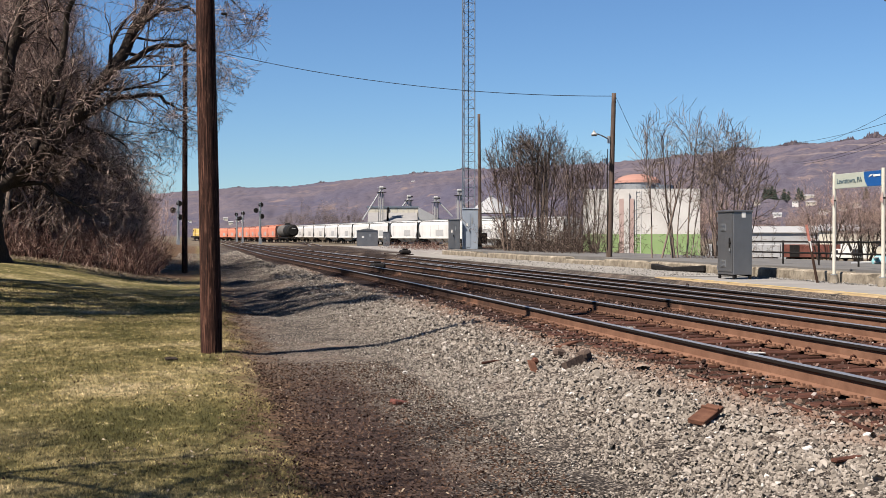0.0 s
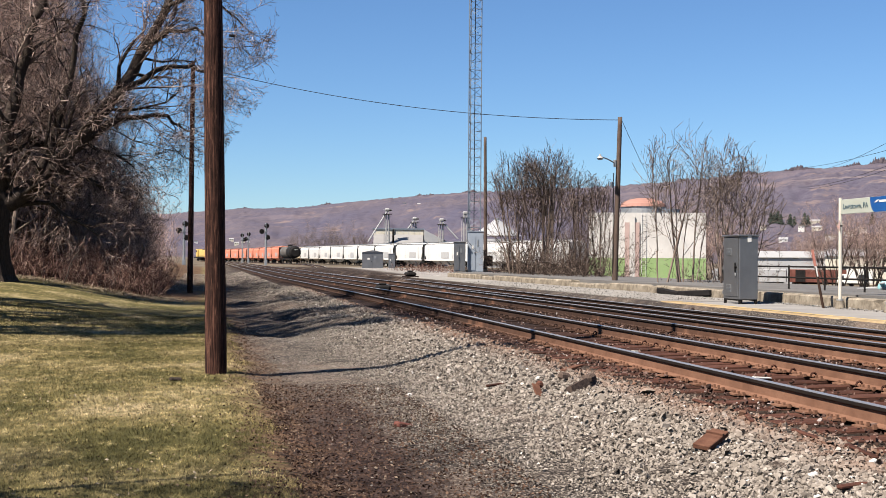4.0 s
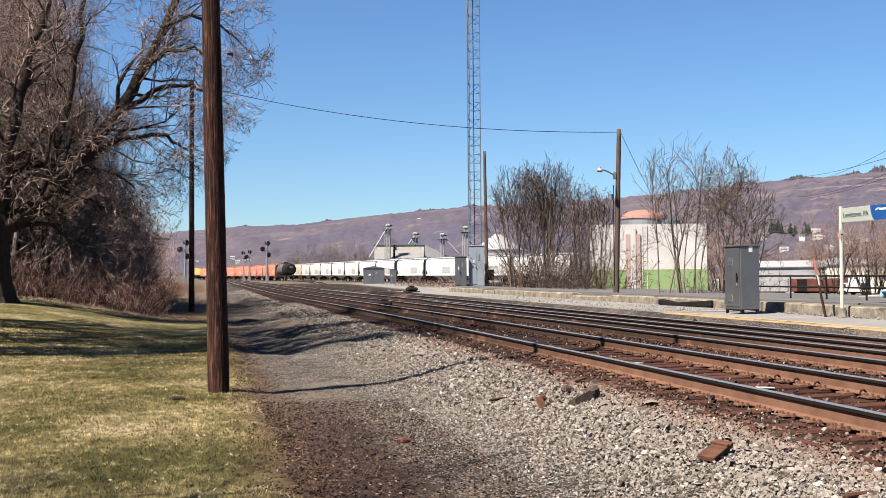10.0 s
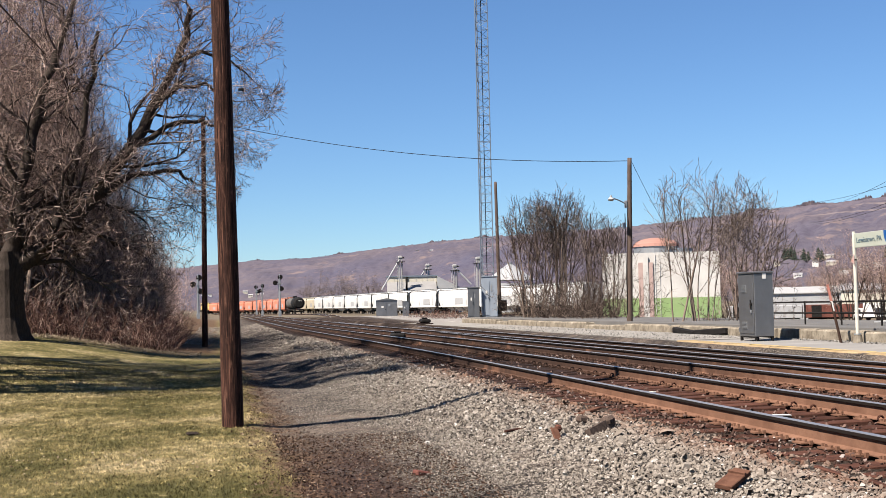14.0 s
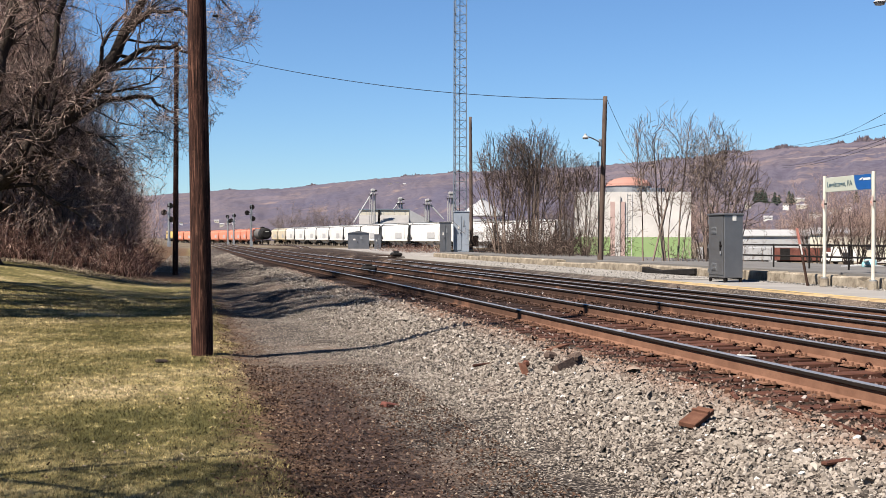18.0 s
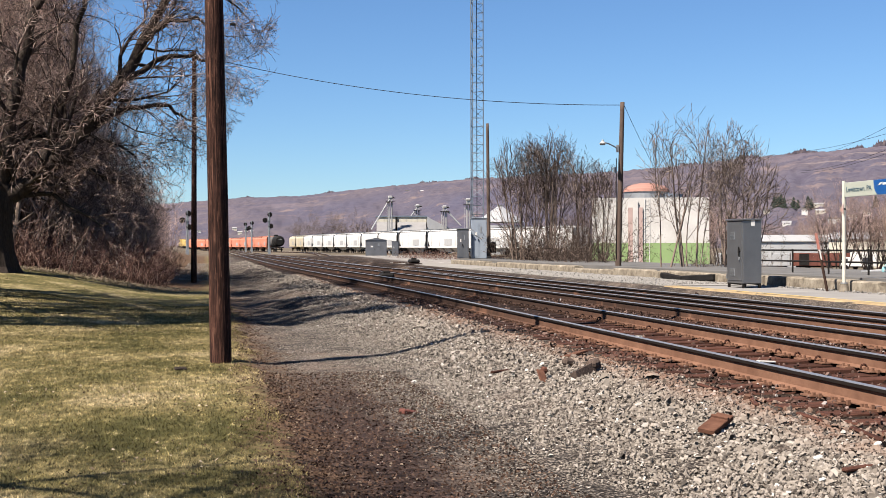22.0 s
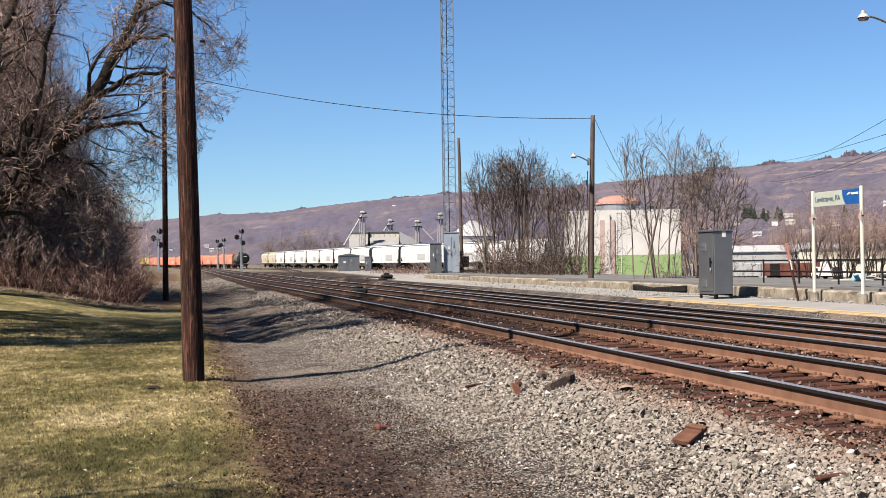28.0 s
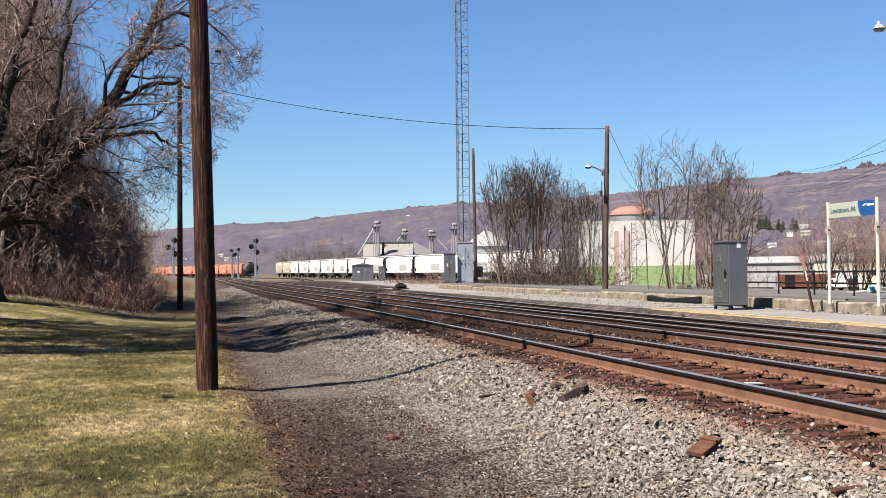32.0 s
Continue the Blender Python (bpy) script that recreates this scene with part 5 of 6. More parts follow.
for x0, w in ((-3.35, 4.0), (2.2, 6.2)):
    part("skirt_roof", prism([(-3.02, 6.9), (-3.02, 6.6), (-7.5, 4.2), (-7.5, 4.5)], w, "x"), M["cream_roof"], gs).location = (x0, 0, 0)
part("downpipe", tubed((-1.1, -3.2, 0), (-1.1, -3.2, 8.0), 0.2, n=8), M["dark"], gs)
for k in range(9):
    part("wall_seam", boxed(0.05, 0.04, 1.3, (-5.0 + 1.2 * k, -3.02, 7.3)), M["sheet"], gs)
hip = part("side_roof", prism([(5.5, 8.0), (11.0, 5.2), (11.0, 0), (5.5, 0)], 8.0, "y"), M["sheet"], gs)
for k in range(7):
    part("sheet_rib", boxed(0.08, 0.06, 5.4, (5.9 + 0.75 * k, -4.02, 2.7 - 0.19 * k)), M["galv_dark"], hip)
elevator_leg("elevator_leg", pose(38.6, 250.0, -0.3), 11.9, (-4.2, -1.0, 5.2), "silver grain elevator leg with a slanting spout")
elevator_leg("elevator_leg", pose(47.0, 263.8, -0.3), 10.6, (-1.7, 0, 8.2), "silver grain elevator leg with a slanting spout")
elevator_leg("elevator_leg", pose(50.6, 250.8, -0.3), 9.9, (3.4, -1.0, 6.0), "silver grain elevator leg with a slanting spout")
elevator_leg("elevator_leg", pose(52.1, 234.2, -0.3), 10.8, (1.4, 0, 7.0), "silver grain elevator leg with a slanting spout")


def grain_bin(at, r, h, peak, label):
    b = thing("grain_bin", at, label, "grain bin", "grain bins")
    for i in range(int(h / 0.9)):
        part("ring", tubed((0, 0, i * 0.9), (0, 0, i * 0.9 + 0.87), r, n=28), M["sheet"], b)
    part("roof", tubed((0, 0, h - 0.05), (0, 0, h + peak), r + 0.1, 0.5, n=28), M["sheet"], b)
    part("cap", tubed((0, 0, h + peak - 0.05), (0, 0, h + peak + 0.35), 0.5, n=12), M["galv"], b)


grain_bin(pose(53.4, 213.0, -0.3), 4.6, 6.0, 2.9, "corrugated silver grain bin with a conical roof")

# painted warehouse with a green band
ph = thing("painted_warehouse", pose(30.0, 77.0, -0.7, 0, 0, -18), "white warehouse with a bright green lower band", "building")
part("wall", boxed(7.6, 6.0, 5.2, (-0.2, 0, 2.55)), M["wall_white"], ph)
part("green_band", boxed(7.64, 6.04, 4.3, (-0.2, 0, 0.0)), M["green"], ph)
part("pilaster", boxed(0.34, 0.16, 5.0, (-1.2, -3.06, 2.4)), M["wall_white"], ph)
for x in (-1.53, -0.87):
    part("pink_panel", boxed(0.3, 0.1, 4.6, (x, -3.04, 2.2)), M["pink"], ph)
lad = bmesh.new()
for k in range(16):
    box(lad, 0.3, 0.012, 0.016, (0.0, -3.12, 0.2 + 0.28 * k))
box(lad, 0.028, 0.02, 4.6, (-0.15, -3.12, 2.2))
box(lad, 0.028, 0.02, 4.6, (0.15, -3.12, 2.2))
bmesh.ops.translate(lad, verts=lad.verts, vec=(-0.44, 0.07, 0.6))
part("wall_ladder", lad, M["white"], ph)
sd = thing("domed_silo", pose(31.5, 81.8, 0.7), "grey silo with a faded red domed roof", "silo")
part("drum", tubed((0, 0, 0), (0, 0, 4.5), 1.62, n=28), M["galv"], sd)
part("hopper", tubed((1.5, -1.2, 0), (1.5, -1.2, 4.3), 0.8, n=20), M["galv_dark"], sd)
dome = bmesh.new()
bmesh.ops.create_uvsphere(dome, u_segments=28, v_segments=10, radius=1.7)
for v in dome.verts:
    v.co.z = max(v.co.z, 0) * 0.4 + 4.47
part("dome", dome, M["roof_red"], sd)

gable_shed("warehouse", pose(118, 222, -3.2, 0, 0, -28), 22, 14, 5.4, 6.6, "sheet", "placard", "long low metal warehouse with a pale roof", 0)
gable_shed("warehouse", pose(132, 212, -3.2, 0, 0, -30), 22, 14, 5.8, 7.0, "cream_wall", "sheet", "low cream warehouse behind the yard", 3)


def boxcar(at, mat, label):
    b = thing("boxcar", at, label, "freight car", "parked boxcars")
    part("body", boxed(12.5, 2.9, 2.2, (0, 0, 1.75), bevel=0.06), M[mat], b)
    for i in range(14):
        part("rib", boxed(0.08, 0.06, 2.1, (-5.9 + 0.9 * i, -1.47, 1.75)), M[mat], b)
    part("door", boxed(1.6, 0.08, 2.0, (-4.4, -1.49, 1.75)), M["dark"], b)
    part("underframe", boxed(11, 2.2, 0.3, (0, 0, 0.55)), M["dark"], b)
    for s in (-1, 1):
        for k in (-0.8, 0.8):
            part("wheel", tubed((4.6 * s + k, -0.8, 0.42), (4.6 * s + k, -0.68, 0.42), 0.42, n=12), M["dark"], b)


boxcar(pose(104.0, 184.0, -2.85, 0, 0, -30), "brickred", "rust-red boxcar parked beyond the fence")
boxcar(pose(92.8, 190.5, -2.85, 0, 0, -30), "sheet", "pale grey boxcar with scrawled paint beyond the fence")


def box_truck(at):
    t = thing("box_truck", at, "white delivery truck parked beyond the fence", "truck")
    part("cargo_box", boxed(4.0, 2.3, 2.3, (0.6, 0, 1.75), bevel=0.05), M["white"], t)
    cab = part("cab", boxed(1.6, 2.1, 1.6, (-2.2, 0, 1.25), bevel=0.15), M["white"], t)
    part("windscreen", boxed(0.05, 1.7, 0.7, (-3.0, 0, 1.6)), M["glass_dark"], cab)
    part("side_window", boxed(0.8, 0.04, 0.6, (-2.2, -1.06, 1.6)), M["glass_dark"], cab)
    part("rear_door", boxed(1.4, 0.04, 1.1, (1.2, -1.17, 1.5)), M["glass_dark"], t, "dark open side hatch")
    for x in (-2.1, 1.6):
        for sy in (-1, 1):
            w = part("wheel", tubed((x, sy * 0.95, 0.42), (x, sy * 1.15, 0.42), 0.42, n=16), M["dark"], t)


box_truck(pose(104.5, 176.0, -2.75, 0, 0, -33))


# ---- bare trees ----
TWIG = 0.0065


def sprout(rng, p, d, ln, r, level, spec, thick, thin, within=None):
    """Grow a limb in steps, with side shoots, into lists of bars."""
    steps, kids, bend, lift, fork, *shorter = spec[level]
    part_of = shorter[0] if shorter else 1.0
    st = ln / steps
    for i in range(steps):
        f = (i + 1) / steps
        d = (d + Vector((rng.gauss(0, bend), rng.gauss(0, bend), rng.gauss(0, bend) + lift))).normalized()
        q = p + d * st
        if within and not within(q):
            return
        r2 = max(r * (1 - 0.7 / steps) if level < len(spec) - 1 else r * 0.8, TWIG)
        (thick if r > (0.05 if len(spec) > 4 else 0.028) else thin).append((*p, r, *q, r2))
        p, r = q, r2
        if level + 1 < len(spec) and f > 0.22:
            for _ in range(kids):
                side = d.orthogonal().normalized()
                side.rotate(Matrix.Rotation(rng.uniform(0, 2 * math.pi), 3, d))
                a = radians(rng.gauss(fork, 11))
                nd = (d * math.cos(a) + side * math.sin(a)).normalized()
                sprout(rng, p, nd, ln * part_of * rng.uniform(0.42, 0.68) * (1.15 - 0.35 * f), r * rng.uniform(0.5, 0.68), level + 1, spec, thick, thin, within)


BIG = ((6, 1, 0.1, 0.03, 48), (5, 2, 0.17, 0.02, 46), (5, 2, 0.2, 0.0, 44), (4, 2, 0.25, -0.01, 42), (3, 0, 0.28, -0.02, 42))
LIGHT = ((6, 1, 0.1, 0.03, 46), (5, 2, 0.17, 0.02, 44), (4, 2, 0.2, 0.0, 42), (3, 1, 0.25, -0.01, 42), (3, 0, 0.28, -0.02, 42))
SHRUB = ((6, 1, 0.04, 0.04, 30), (5, 2, 0.06, 0.09, 36), (4, 2, 0.08, 0.08, 38), (2, 0, 0.1, 0.05, 38))
UPRIGHT = ((10, 1, 0.035, 0.01, 30, 0.55), (5, 2, 0.1, 0.04, 38, 0.8), (3, 1, 0.18, 0.02, 42), (2, 0, 0.2, 0.0, 42))


def bare_tree(base, stems, height, lean, r, spec, seed, label, twig="twig", spread=0.2, group="bare trees", limbs=(), bark="bark", reach=99.0):
    """A leafless tree: its stems and limbs are parts, its twigs one crown."""
    rng = random.Random(seed)
    t = thing("tree", pose(*base), label, "tree", group)
    thin = []
    starts = []
    for k in range(stems):
        a = 2 * math.pi * (k + rng.uniform(0, 0.8)) / stems
        off = Vector((math.cos(a), math.sin(a), 0)) * (0.0 if stems == 1 else rng.uniform(0.05, 0.32) * stems ** 0.5)
        sp = spread * rng.uniform(0.25, 1.0)
        d = Vector((lean[0] + math.cos(a) * sp, lean[1] + math.sin(a) * sp, 1)).normalized()
        starts.append((off - Vector((0, 0, 0.1)), d, height * rng.uniform(0.7, 1.0), r * rng.uniform(0.65, 1.05), 0))
    for z, d, ln, rr in limbs:
        d = Vector(d).normalized()
        starts.append((Vector((lean[0] * z, lean[1] * z, z)), d, ln, rr, 1))
    for p, d, ln, rr, level in starts:
        thick = []
        sprout(rng, p, d, ln, rr, level, spec, thick, thin)
        thick = [s for s in thick if math.hypot(s[4], s[5]) < reach]
        part("stem" if level == 0 else "limb", segments_mesh("stem", thick, M[bark], 7), None, t)
    thin = [s for s in thin if math.hypot(s[4], s[5]) < reach]
    tagged(part("crown", segments_mesh("crown", thin, M[twig], 3), None, t), kind="stuff")
    return t


def lz(x, y):
    return float(land(x, y))


BIGL = "large bare deciduous tree with tangled brown branches"


def limb_line(rng, pts, r0, r1, thick, thin, spec, level, kids):
    """A crooked limb through points (x, z), with side shoots on it."""
    ys = [0.0]
    for _ in pts[1:]:
        ys.append(ys[-1] + rng.gauss(0, 0.35))
    line = [Vector((x, y, z)) for (x, z), y in zip(pts, ys)]
    fine = []
    for a, b in zip(line, line[1:]):
        fine += [a.lerp(b, k / 3) + Vector((rng.gauss(0, 0.05), rng.gauss(0, 0.05), rng.gauss(0, 0.05))) for k in range(3)]
    fine.append(line[-1])
    n = len(fine) - 1
    for i, (a, b) in enumerate(zip(fine, fine[1:])):
        ra, rb = r0 + (r1 - r0) * i / n, r0 + (r1 - r0) * (i + 1) / n
        thick.append((*a, ra, *b, rb))
        if i < 2:
            continue
        d = (b - a).normalized()
        for _ in range(kids):
            side = d.orthogonal().normalized()
            side.rotate(Matrix.Rotation(rng.uniform(0, 2 * math.pi), 3, d))
            e = (d * 0.7 + side * rng.uniform(0.5, 1.0) + Vector((0, 0, rng.uniform(-0.25, 0.25)))).normalized()
            sprout(rng, b, e, rng.uniform(1.2, 2.7), max(rb * rng.uniform(0.25, 0.4), 0.018), level, spec, thick, thin)


def old_tree():
    """The spreading old tree at the lawn's far edge."""
    rng = random.Random(77)
    t = thing("tree", pose(-6.95, 41.5, lz(-6.95, 41.5)), "massive old bare tree with a dark furrowed trunk", "tree", "bare trees")
    thin = []
    bole = bmesh.new()
    rings = []
    for z, r in ((-0.2, 0.95), (0.15, 0.74), (0.7, 0.6), (1.5, 0.56), (2.3, 0.62), (2.9, 0.5)):
        rings.append([bole.verts.new(((r * (1 + 0.13 * math.sin(5 * a + z) + 0.07 * math.sin(11 * a))) * math.cos(a), (r * (1 + 0.1 * math.sin(4 * a))) * math.sin(a), z)) for a in (2 * math.pi * k / 28 for k in range(28))])
    for a, b in zip(rings, rings[1:]):
        for k in range(28):
            bole.faces.new((a[k], a[(k + 1) % 28], b[(k + 1) % 28], b[k]))
    bole.faces.new(rings[-1])
    part("bole", bole, M["bark"], t)
    limbs = (
        (((0.3, 2.2), (0.9, 2.7), (2.0, 3.6), (3.2, 5.1), (4.5, 7.1), (5.2, 8.6), (5.85, 10.0), (6.2, 11.4)), 0.34, 0.09, 2),
        (((2.0, 3.7), (3.3, 4.9), (4.4, 5.6), (5.75, 5.65), (6.3, 5.2)), 0.15, 0.035, 2),
        (((3.9, 6.2), (5.2, 7.1), (6.0, 7.4), (6.8, 7.3), (7.5, 6.9)), 0.12, 0.03, 1),
        (((5.0, 8.0), (5.8, 8.5), (6.7, 8.6), (7.7, 8.0)), 0.09, 0.025, 1),
        (((5.6, 9.4), (6.5, 9.9), (7.6, 9.6), (8.3, 8.9)), 0.08, 0.025, 1),
        (((0.1, 2.4), (0.4, 3.6), (0.6, 5.1), (0.9, 6.9), (1.4, 8.6), (1.9, 10.0), (2.3, 11.8)), 0.3, 0.08, 2),
        (((1.2, 2.9), (1.7, 3.7), (2.3, 5.7), (2.8, 8.2), (3.1, 10.4)), 0.19, 0.06, 1),
        (((-0.2, 2.4), (-0.6, 3.8), (-0.9, 5.3), (-1.2, 8.0), (-0.6, 10.5)), 0.25, 0.07, 1),
        (((0.5, 2.3), (1.2, 2.6), (2.2, 2.4), (3.5, 1.5)), 0.11, 0.03, 2),
        (((-0.3, 2.3), (-1.2, 3.1), (-2.6, 3.6), (-4.0, 4.6)), 0.2, 0.05, 2),
        (((0.2, 2.6), (1.2, 4.4), (2.2, 5.0), (3.4, 4.6), (4.6, 3.9)), 0.13, 0.03, 2),
    )
    for pts, r0, r1, kids in limbs:
        thick = []
        limb_line(rng, pts, r0, r1, thick, thin, BIG, 2, kids)
        thick = [s for s in thick if s[4] < min(9.0, 7.0 + (s[6] - 3.6) * 0.75)  or s[3] > 0.09]
        part("limb", segments_mesh("limb", thick, M["bark"], 8), None, t)
    # the wind has kept the tips short over the path
    thin = [s for s in thin if s[4] < min(9.4, 7.0 + (s[6] - 3.6) * 0.75)]
    tagged(part("crown", segments_mesh("crown", thin, M["twig_crown"], 3), None, t), kind="stuff")


old_tree()
third = bare_tree((-10.5, 50.0, lz(-10.5, 50)), 2, 10.5, (0.08, 0.0), 0.3, LIGHT, 22, BIGL, "twig", 0.2, reach=6.0)
fourth = bare_tree((-7.4, 60.0, lz(-7.4, 60)), 3, 8.5, (0.0, 0.0), 0.16, LIGHT, 23, BIGL, "twig", 0.25, reach=4.6)
for src, x, y, turn in ((third, -10.5, 62.0, 80), (fourth, -8.2, 68.0, 140), (third, -13.5, 66.0, 200), (fourth, -8.0, 84.0, 250), (fourth, -9.0, 98.0, 20)):
    copy_thing(src, pose(x, y, lz(x, y), 0, 0, turn))
# tall trees beside the lawn, whose shade falls on it and on the tracks
tall = bare_tree((-7.6, 23.5, lz(-7.6, 23.5)), 6, 17.5, (0.0, 0.0), 0.24, UPRIGHT, 30, "tall bare tree with straight stems beside the lawn", "twig_crown", 0.16)
for x, y, turn in ((-8.2, 27.0, 70), (-8.8, 31.0, 300)):
    copy_thing(tall, pose(x, y, lz(x, y), 0, 0, turn))
for x, y, turn in ((-7.4, 7.9, 35), (-7.2, 4.6, 160)):
    copy_thing(fourth, pose(x, y, lz(x, y), 0, 0, turn))
YARD = "bare multi-stemmed scrub tree behind the kerb"
VASE = ((8, 1, 0.045, 0.015, 27, 0.9), (5, 2, 0.08, 0.03, 34, 0.95), (4, 1, 0.11, 0.03, 40, 0.9), (3, 0, 0.14, 0.02, 42))
OPEN = ((8, 1, 0.05, 0.015, 30, 0.85), (5, 2, 0.1, 0.03, 38, 0.95), (4, 1, 0.13, 0.03, 42, 1.0), (3, 0, 0.16, 0.02, 42))


def scrub_tree(base, stems, height, radius, spec, seed, twig, r):
    """Many stems from one root that lean apart under a rounded crown."""
    rng = random.Random(seed)
    t = thing("tree", pose(*base), YARD, "tree", "scrub trees")
    thin = []

    def inside(q):
        rim = 1 + 0.16 * math.sin(4.1 * math.atan2(q[1], q[0]) + 2.3 * q[2] + seed) + rng.gauss(0, 0.07)
        up = max(q[2] - 0.5 * height, 0) / (0.5 * height)
        return (q[0] ** 2 + q[1] ** 2) / radius ** 2 + up * up < rim * rim

    for k in range(stems):
        a = 2 * math.pi * (k + rng.uniform(-0.3, 0.3)) / stems
        out = rng.uniform(0.15, 0.85)
        p = Vector((math.cos(a), math.sin(a), 0)) * radius * 0.34 * out - Vector((0, 0, 0.1))
        d = Vector((math.cos(a) * out * 0.5 * radius / height * 1.6, math.sin(a) * out * 0.5 * radius / height * 1.6, 1)).normalized()
        thick = []
        sprout(rng, p, d, height * rng.uniform(0.78, 1.0) * (1.05 - 0.25 * out), r * rng.uniform(0.6, 1.1), 0, spec, thick, thin, inside)
        part("stem", segments_mesh("stem", thick, M["bark_pale"], 7), None, t)
    thin = [(*q[:3], max(q[3], 0.0085), *q[4:7], max(q[7], 0.0065)) for q in thin]
    tagged(part("crown", segments_mesh("crown", thin, M[twig], 3), None, t), kind="stuff")


for i, (x, y, st, h, rad, tw, spec, r) in enumerate((
        (18.7, 69.0, 13, 7.5, 2.5, "twig_dark", VASE, 0.05), (19.8, 67.0, 13, 7.5, 2.5, "twig_dark", VASE, 0.05), (20.55, 63.5, 9, 6.2, 1.9, "twig_dark", VASE, 0.042),
        (20.7, 60.0, 6, 5.2, 1.5, "twig_dark", VASE, 0.038),
        (17.45, 43.5, 2, 6.1, 1.4, "twig_pale", OPEN, 0.042), (18.9, 44.2, 5, 6.3, 1.8, "twig_pale", OPEN, 0.046), (20.0, 43.0, 5, 5.7, 1.8, "twig_pale", OPEN, 0.042), (21.3, 44.5, 4, 5.2, 1.7, "twig_pale", OPEN, 0.04))):
    scrub_tree((x, y, 0.42), st, h, rad, spec, 60 + i, tw, r)
far_scrub = bare_tree((30.0, 372.0, -0.4), 7, 8.5, (0, 0), 0.1, SHRUB, 71, "grey bare trees behind the standing hoppers", "twig_pale", 0.5, "distant bare trees")
for x, y, turn in ((36.0, 365.0, 50), (42.0, 372.0, 100), (47.0, 360.0, 160)):
    copy_thing(far_scrub, pose(x, y, -0.4, 0, 0, turn))
town_tree = bare_tree((84.0, 147.0, -2.9), 12, 8.5, (0, 0), 0.12, SHRUB, 75, "wide brown bare tree beyond the fence", "twig", 0.6, "town trees")
for x, y, s in ((90.0, 148.0, 80), (96.0, 153.0, 140), (99.0, 147.0, 210), (73.0, 160.0, 30), (64.0, 150.0, 99), (108.0, 168.0, 10), (168.0, 330.0, 20), (176.0, 322.0, 75), (186.0, 335.0, 140), (196.0, 326.0, 200), (207.0, 340.0, 260), (216.0, 328.0, 310), (190.0, 350.0, 45), (226.0, 345.0, 95), (158.0, 338.0, 15)):
    copy_thing(town_tree, pose(x, y, -2.9, 0, 0, s))


def thicket(name, area, n, hmin, hmax, mat, seed, label):
    """Tangled stems over a stretch of ground, as one mass."""
    rng = random.Random(seed)
    segs = []
    x0, x1, y0, y1 = area
    for _ in range(n):
        x, y = rng.uniform(x0, x1), rng.uniform(y0, y1)
        p = Vector((x, y, lz(x, y) - 0.05))
        d = Vector((rng.gauss(0, 0.35), rng.gauss(0, 0.35), 1)).normalized()
        h = rng.uniform(hmin, hmax)
        r = 0.007 + 0.0032 * h
        k = 5
        for i in range(k):
            d = (d + Vector((rng.gauss(0, 0.22), rng.gauss(0, 0.22), rng.gauss(-0.04, 0.13)))).normalized()
            if p.x + d.x * h / k > x1 + 0.6:
                d.x = -abs(d.x)
            q = p + d * (h / k)
            segs.append((*p, r, *q, r * 0.8))
            for _ in range(2 if h < 2.5 else 3):
                e = (d + Vector((rng.gauss(0, 0.7), rng.gauss(0, 0.7), rng.gauss(0.1, 0.5)))).normalized()
                q2 = q + e * h * rng.uniform(0.1, 0.22)
                segs.append((*q, max(r * 0.5, TWIG), *q2, TWIG))
                if h > 2.5:
                    for _ in range(2):
                        e2 = (e + Vector((rng.gauss(0, 0.6), rng.gauss(0, 0.6), rng.gauss(0.05, 0.5)))).normalized()
                        segs.append((*q2, TWIG, *(q2 + e2 * h * rng.uniform(0.06, 0.13)), TWIG * 0.7))
            p, r = q, r * 0.8
    segs = [s for s in segs if s[4] < x1 + 1.2]
    ob = new(name, segments_mesh(name, segs, M[mat], 3))
    tagged(ob, label, "brush", kind="stuff")


thicket("roadside_brush", (-9.5, -1.6, 46.0, 62.0), 2200, 0.7, 1.9, "brush", 3, "dry reddish brown brush along the lawn's far edge")
thicket("scrub_undergrowth", (18.0, 21.6, 56.0, 74.0), 460, 1.0, 3.0, "twig_dark", 16, "dark tangled undergrowth at the scrub trees' feet")
thicket("scrub_undergrowth", (18.6, 21.4, 41.0, 47.0), 60, 0.6, 1.6, "twig_pale", 17, "thin dry undergrowth at the scrub trees' feet")
thicket("dry_weeds", (19.0, 24.0, 96.0, 125.0), 420, 0.4, 0.9, "brush", 6, "dry weeds beside the mast")
thicket("wood_undergrowth", (-16.0, -6.0, 50.0, 80.0), 560, 7.0, 11.5, "twig", 4, "dense grey-brown undergrowth of bare saplings")
thicket("wood_undergrowth", (-13.0, -5.9, 50.0, 64.0), 480, 10.5, 16.0, "twig", 8, "tall bare saplings rising behind the old tree")
thicket("wood_undergrowth", (-14.0, -7.0, 55.0, 66.0), 260, 15.0, 21.0, "twig", 10, "tall bare saplings rising behind the old tree")
thicket("wood_undergrowth", (-7.0, -4.3, 54.0, 70.0), 170, 7.0, 10.5, "twig", 9, "tall bare saplings rising behind the old tree")
thicket("wood_undergrowth", (-6.5, -3.4, 52.0, 84.0), 520, 3.0, 6.0, "twig", 5, "dense grey-brown undergrowth of bare saplings")
thicket("wood_undergrowth", (-12.0, -3.4, 84.0, 160.0), 230, 4.0, 8.5, "twig", 7, "dense grey-brown undergrowth of bare saplings")


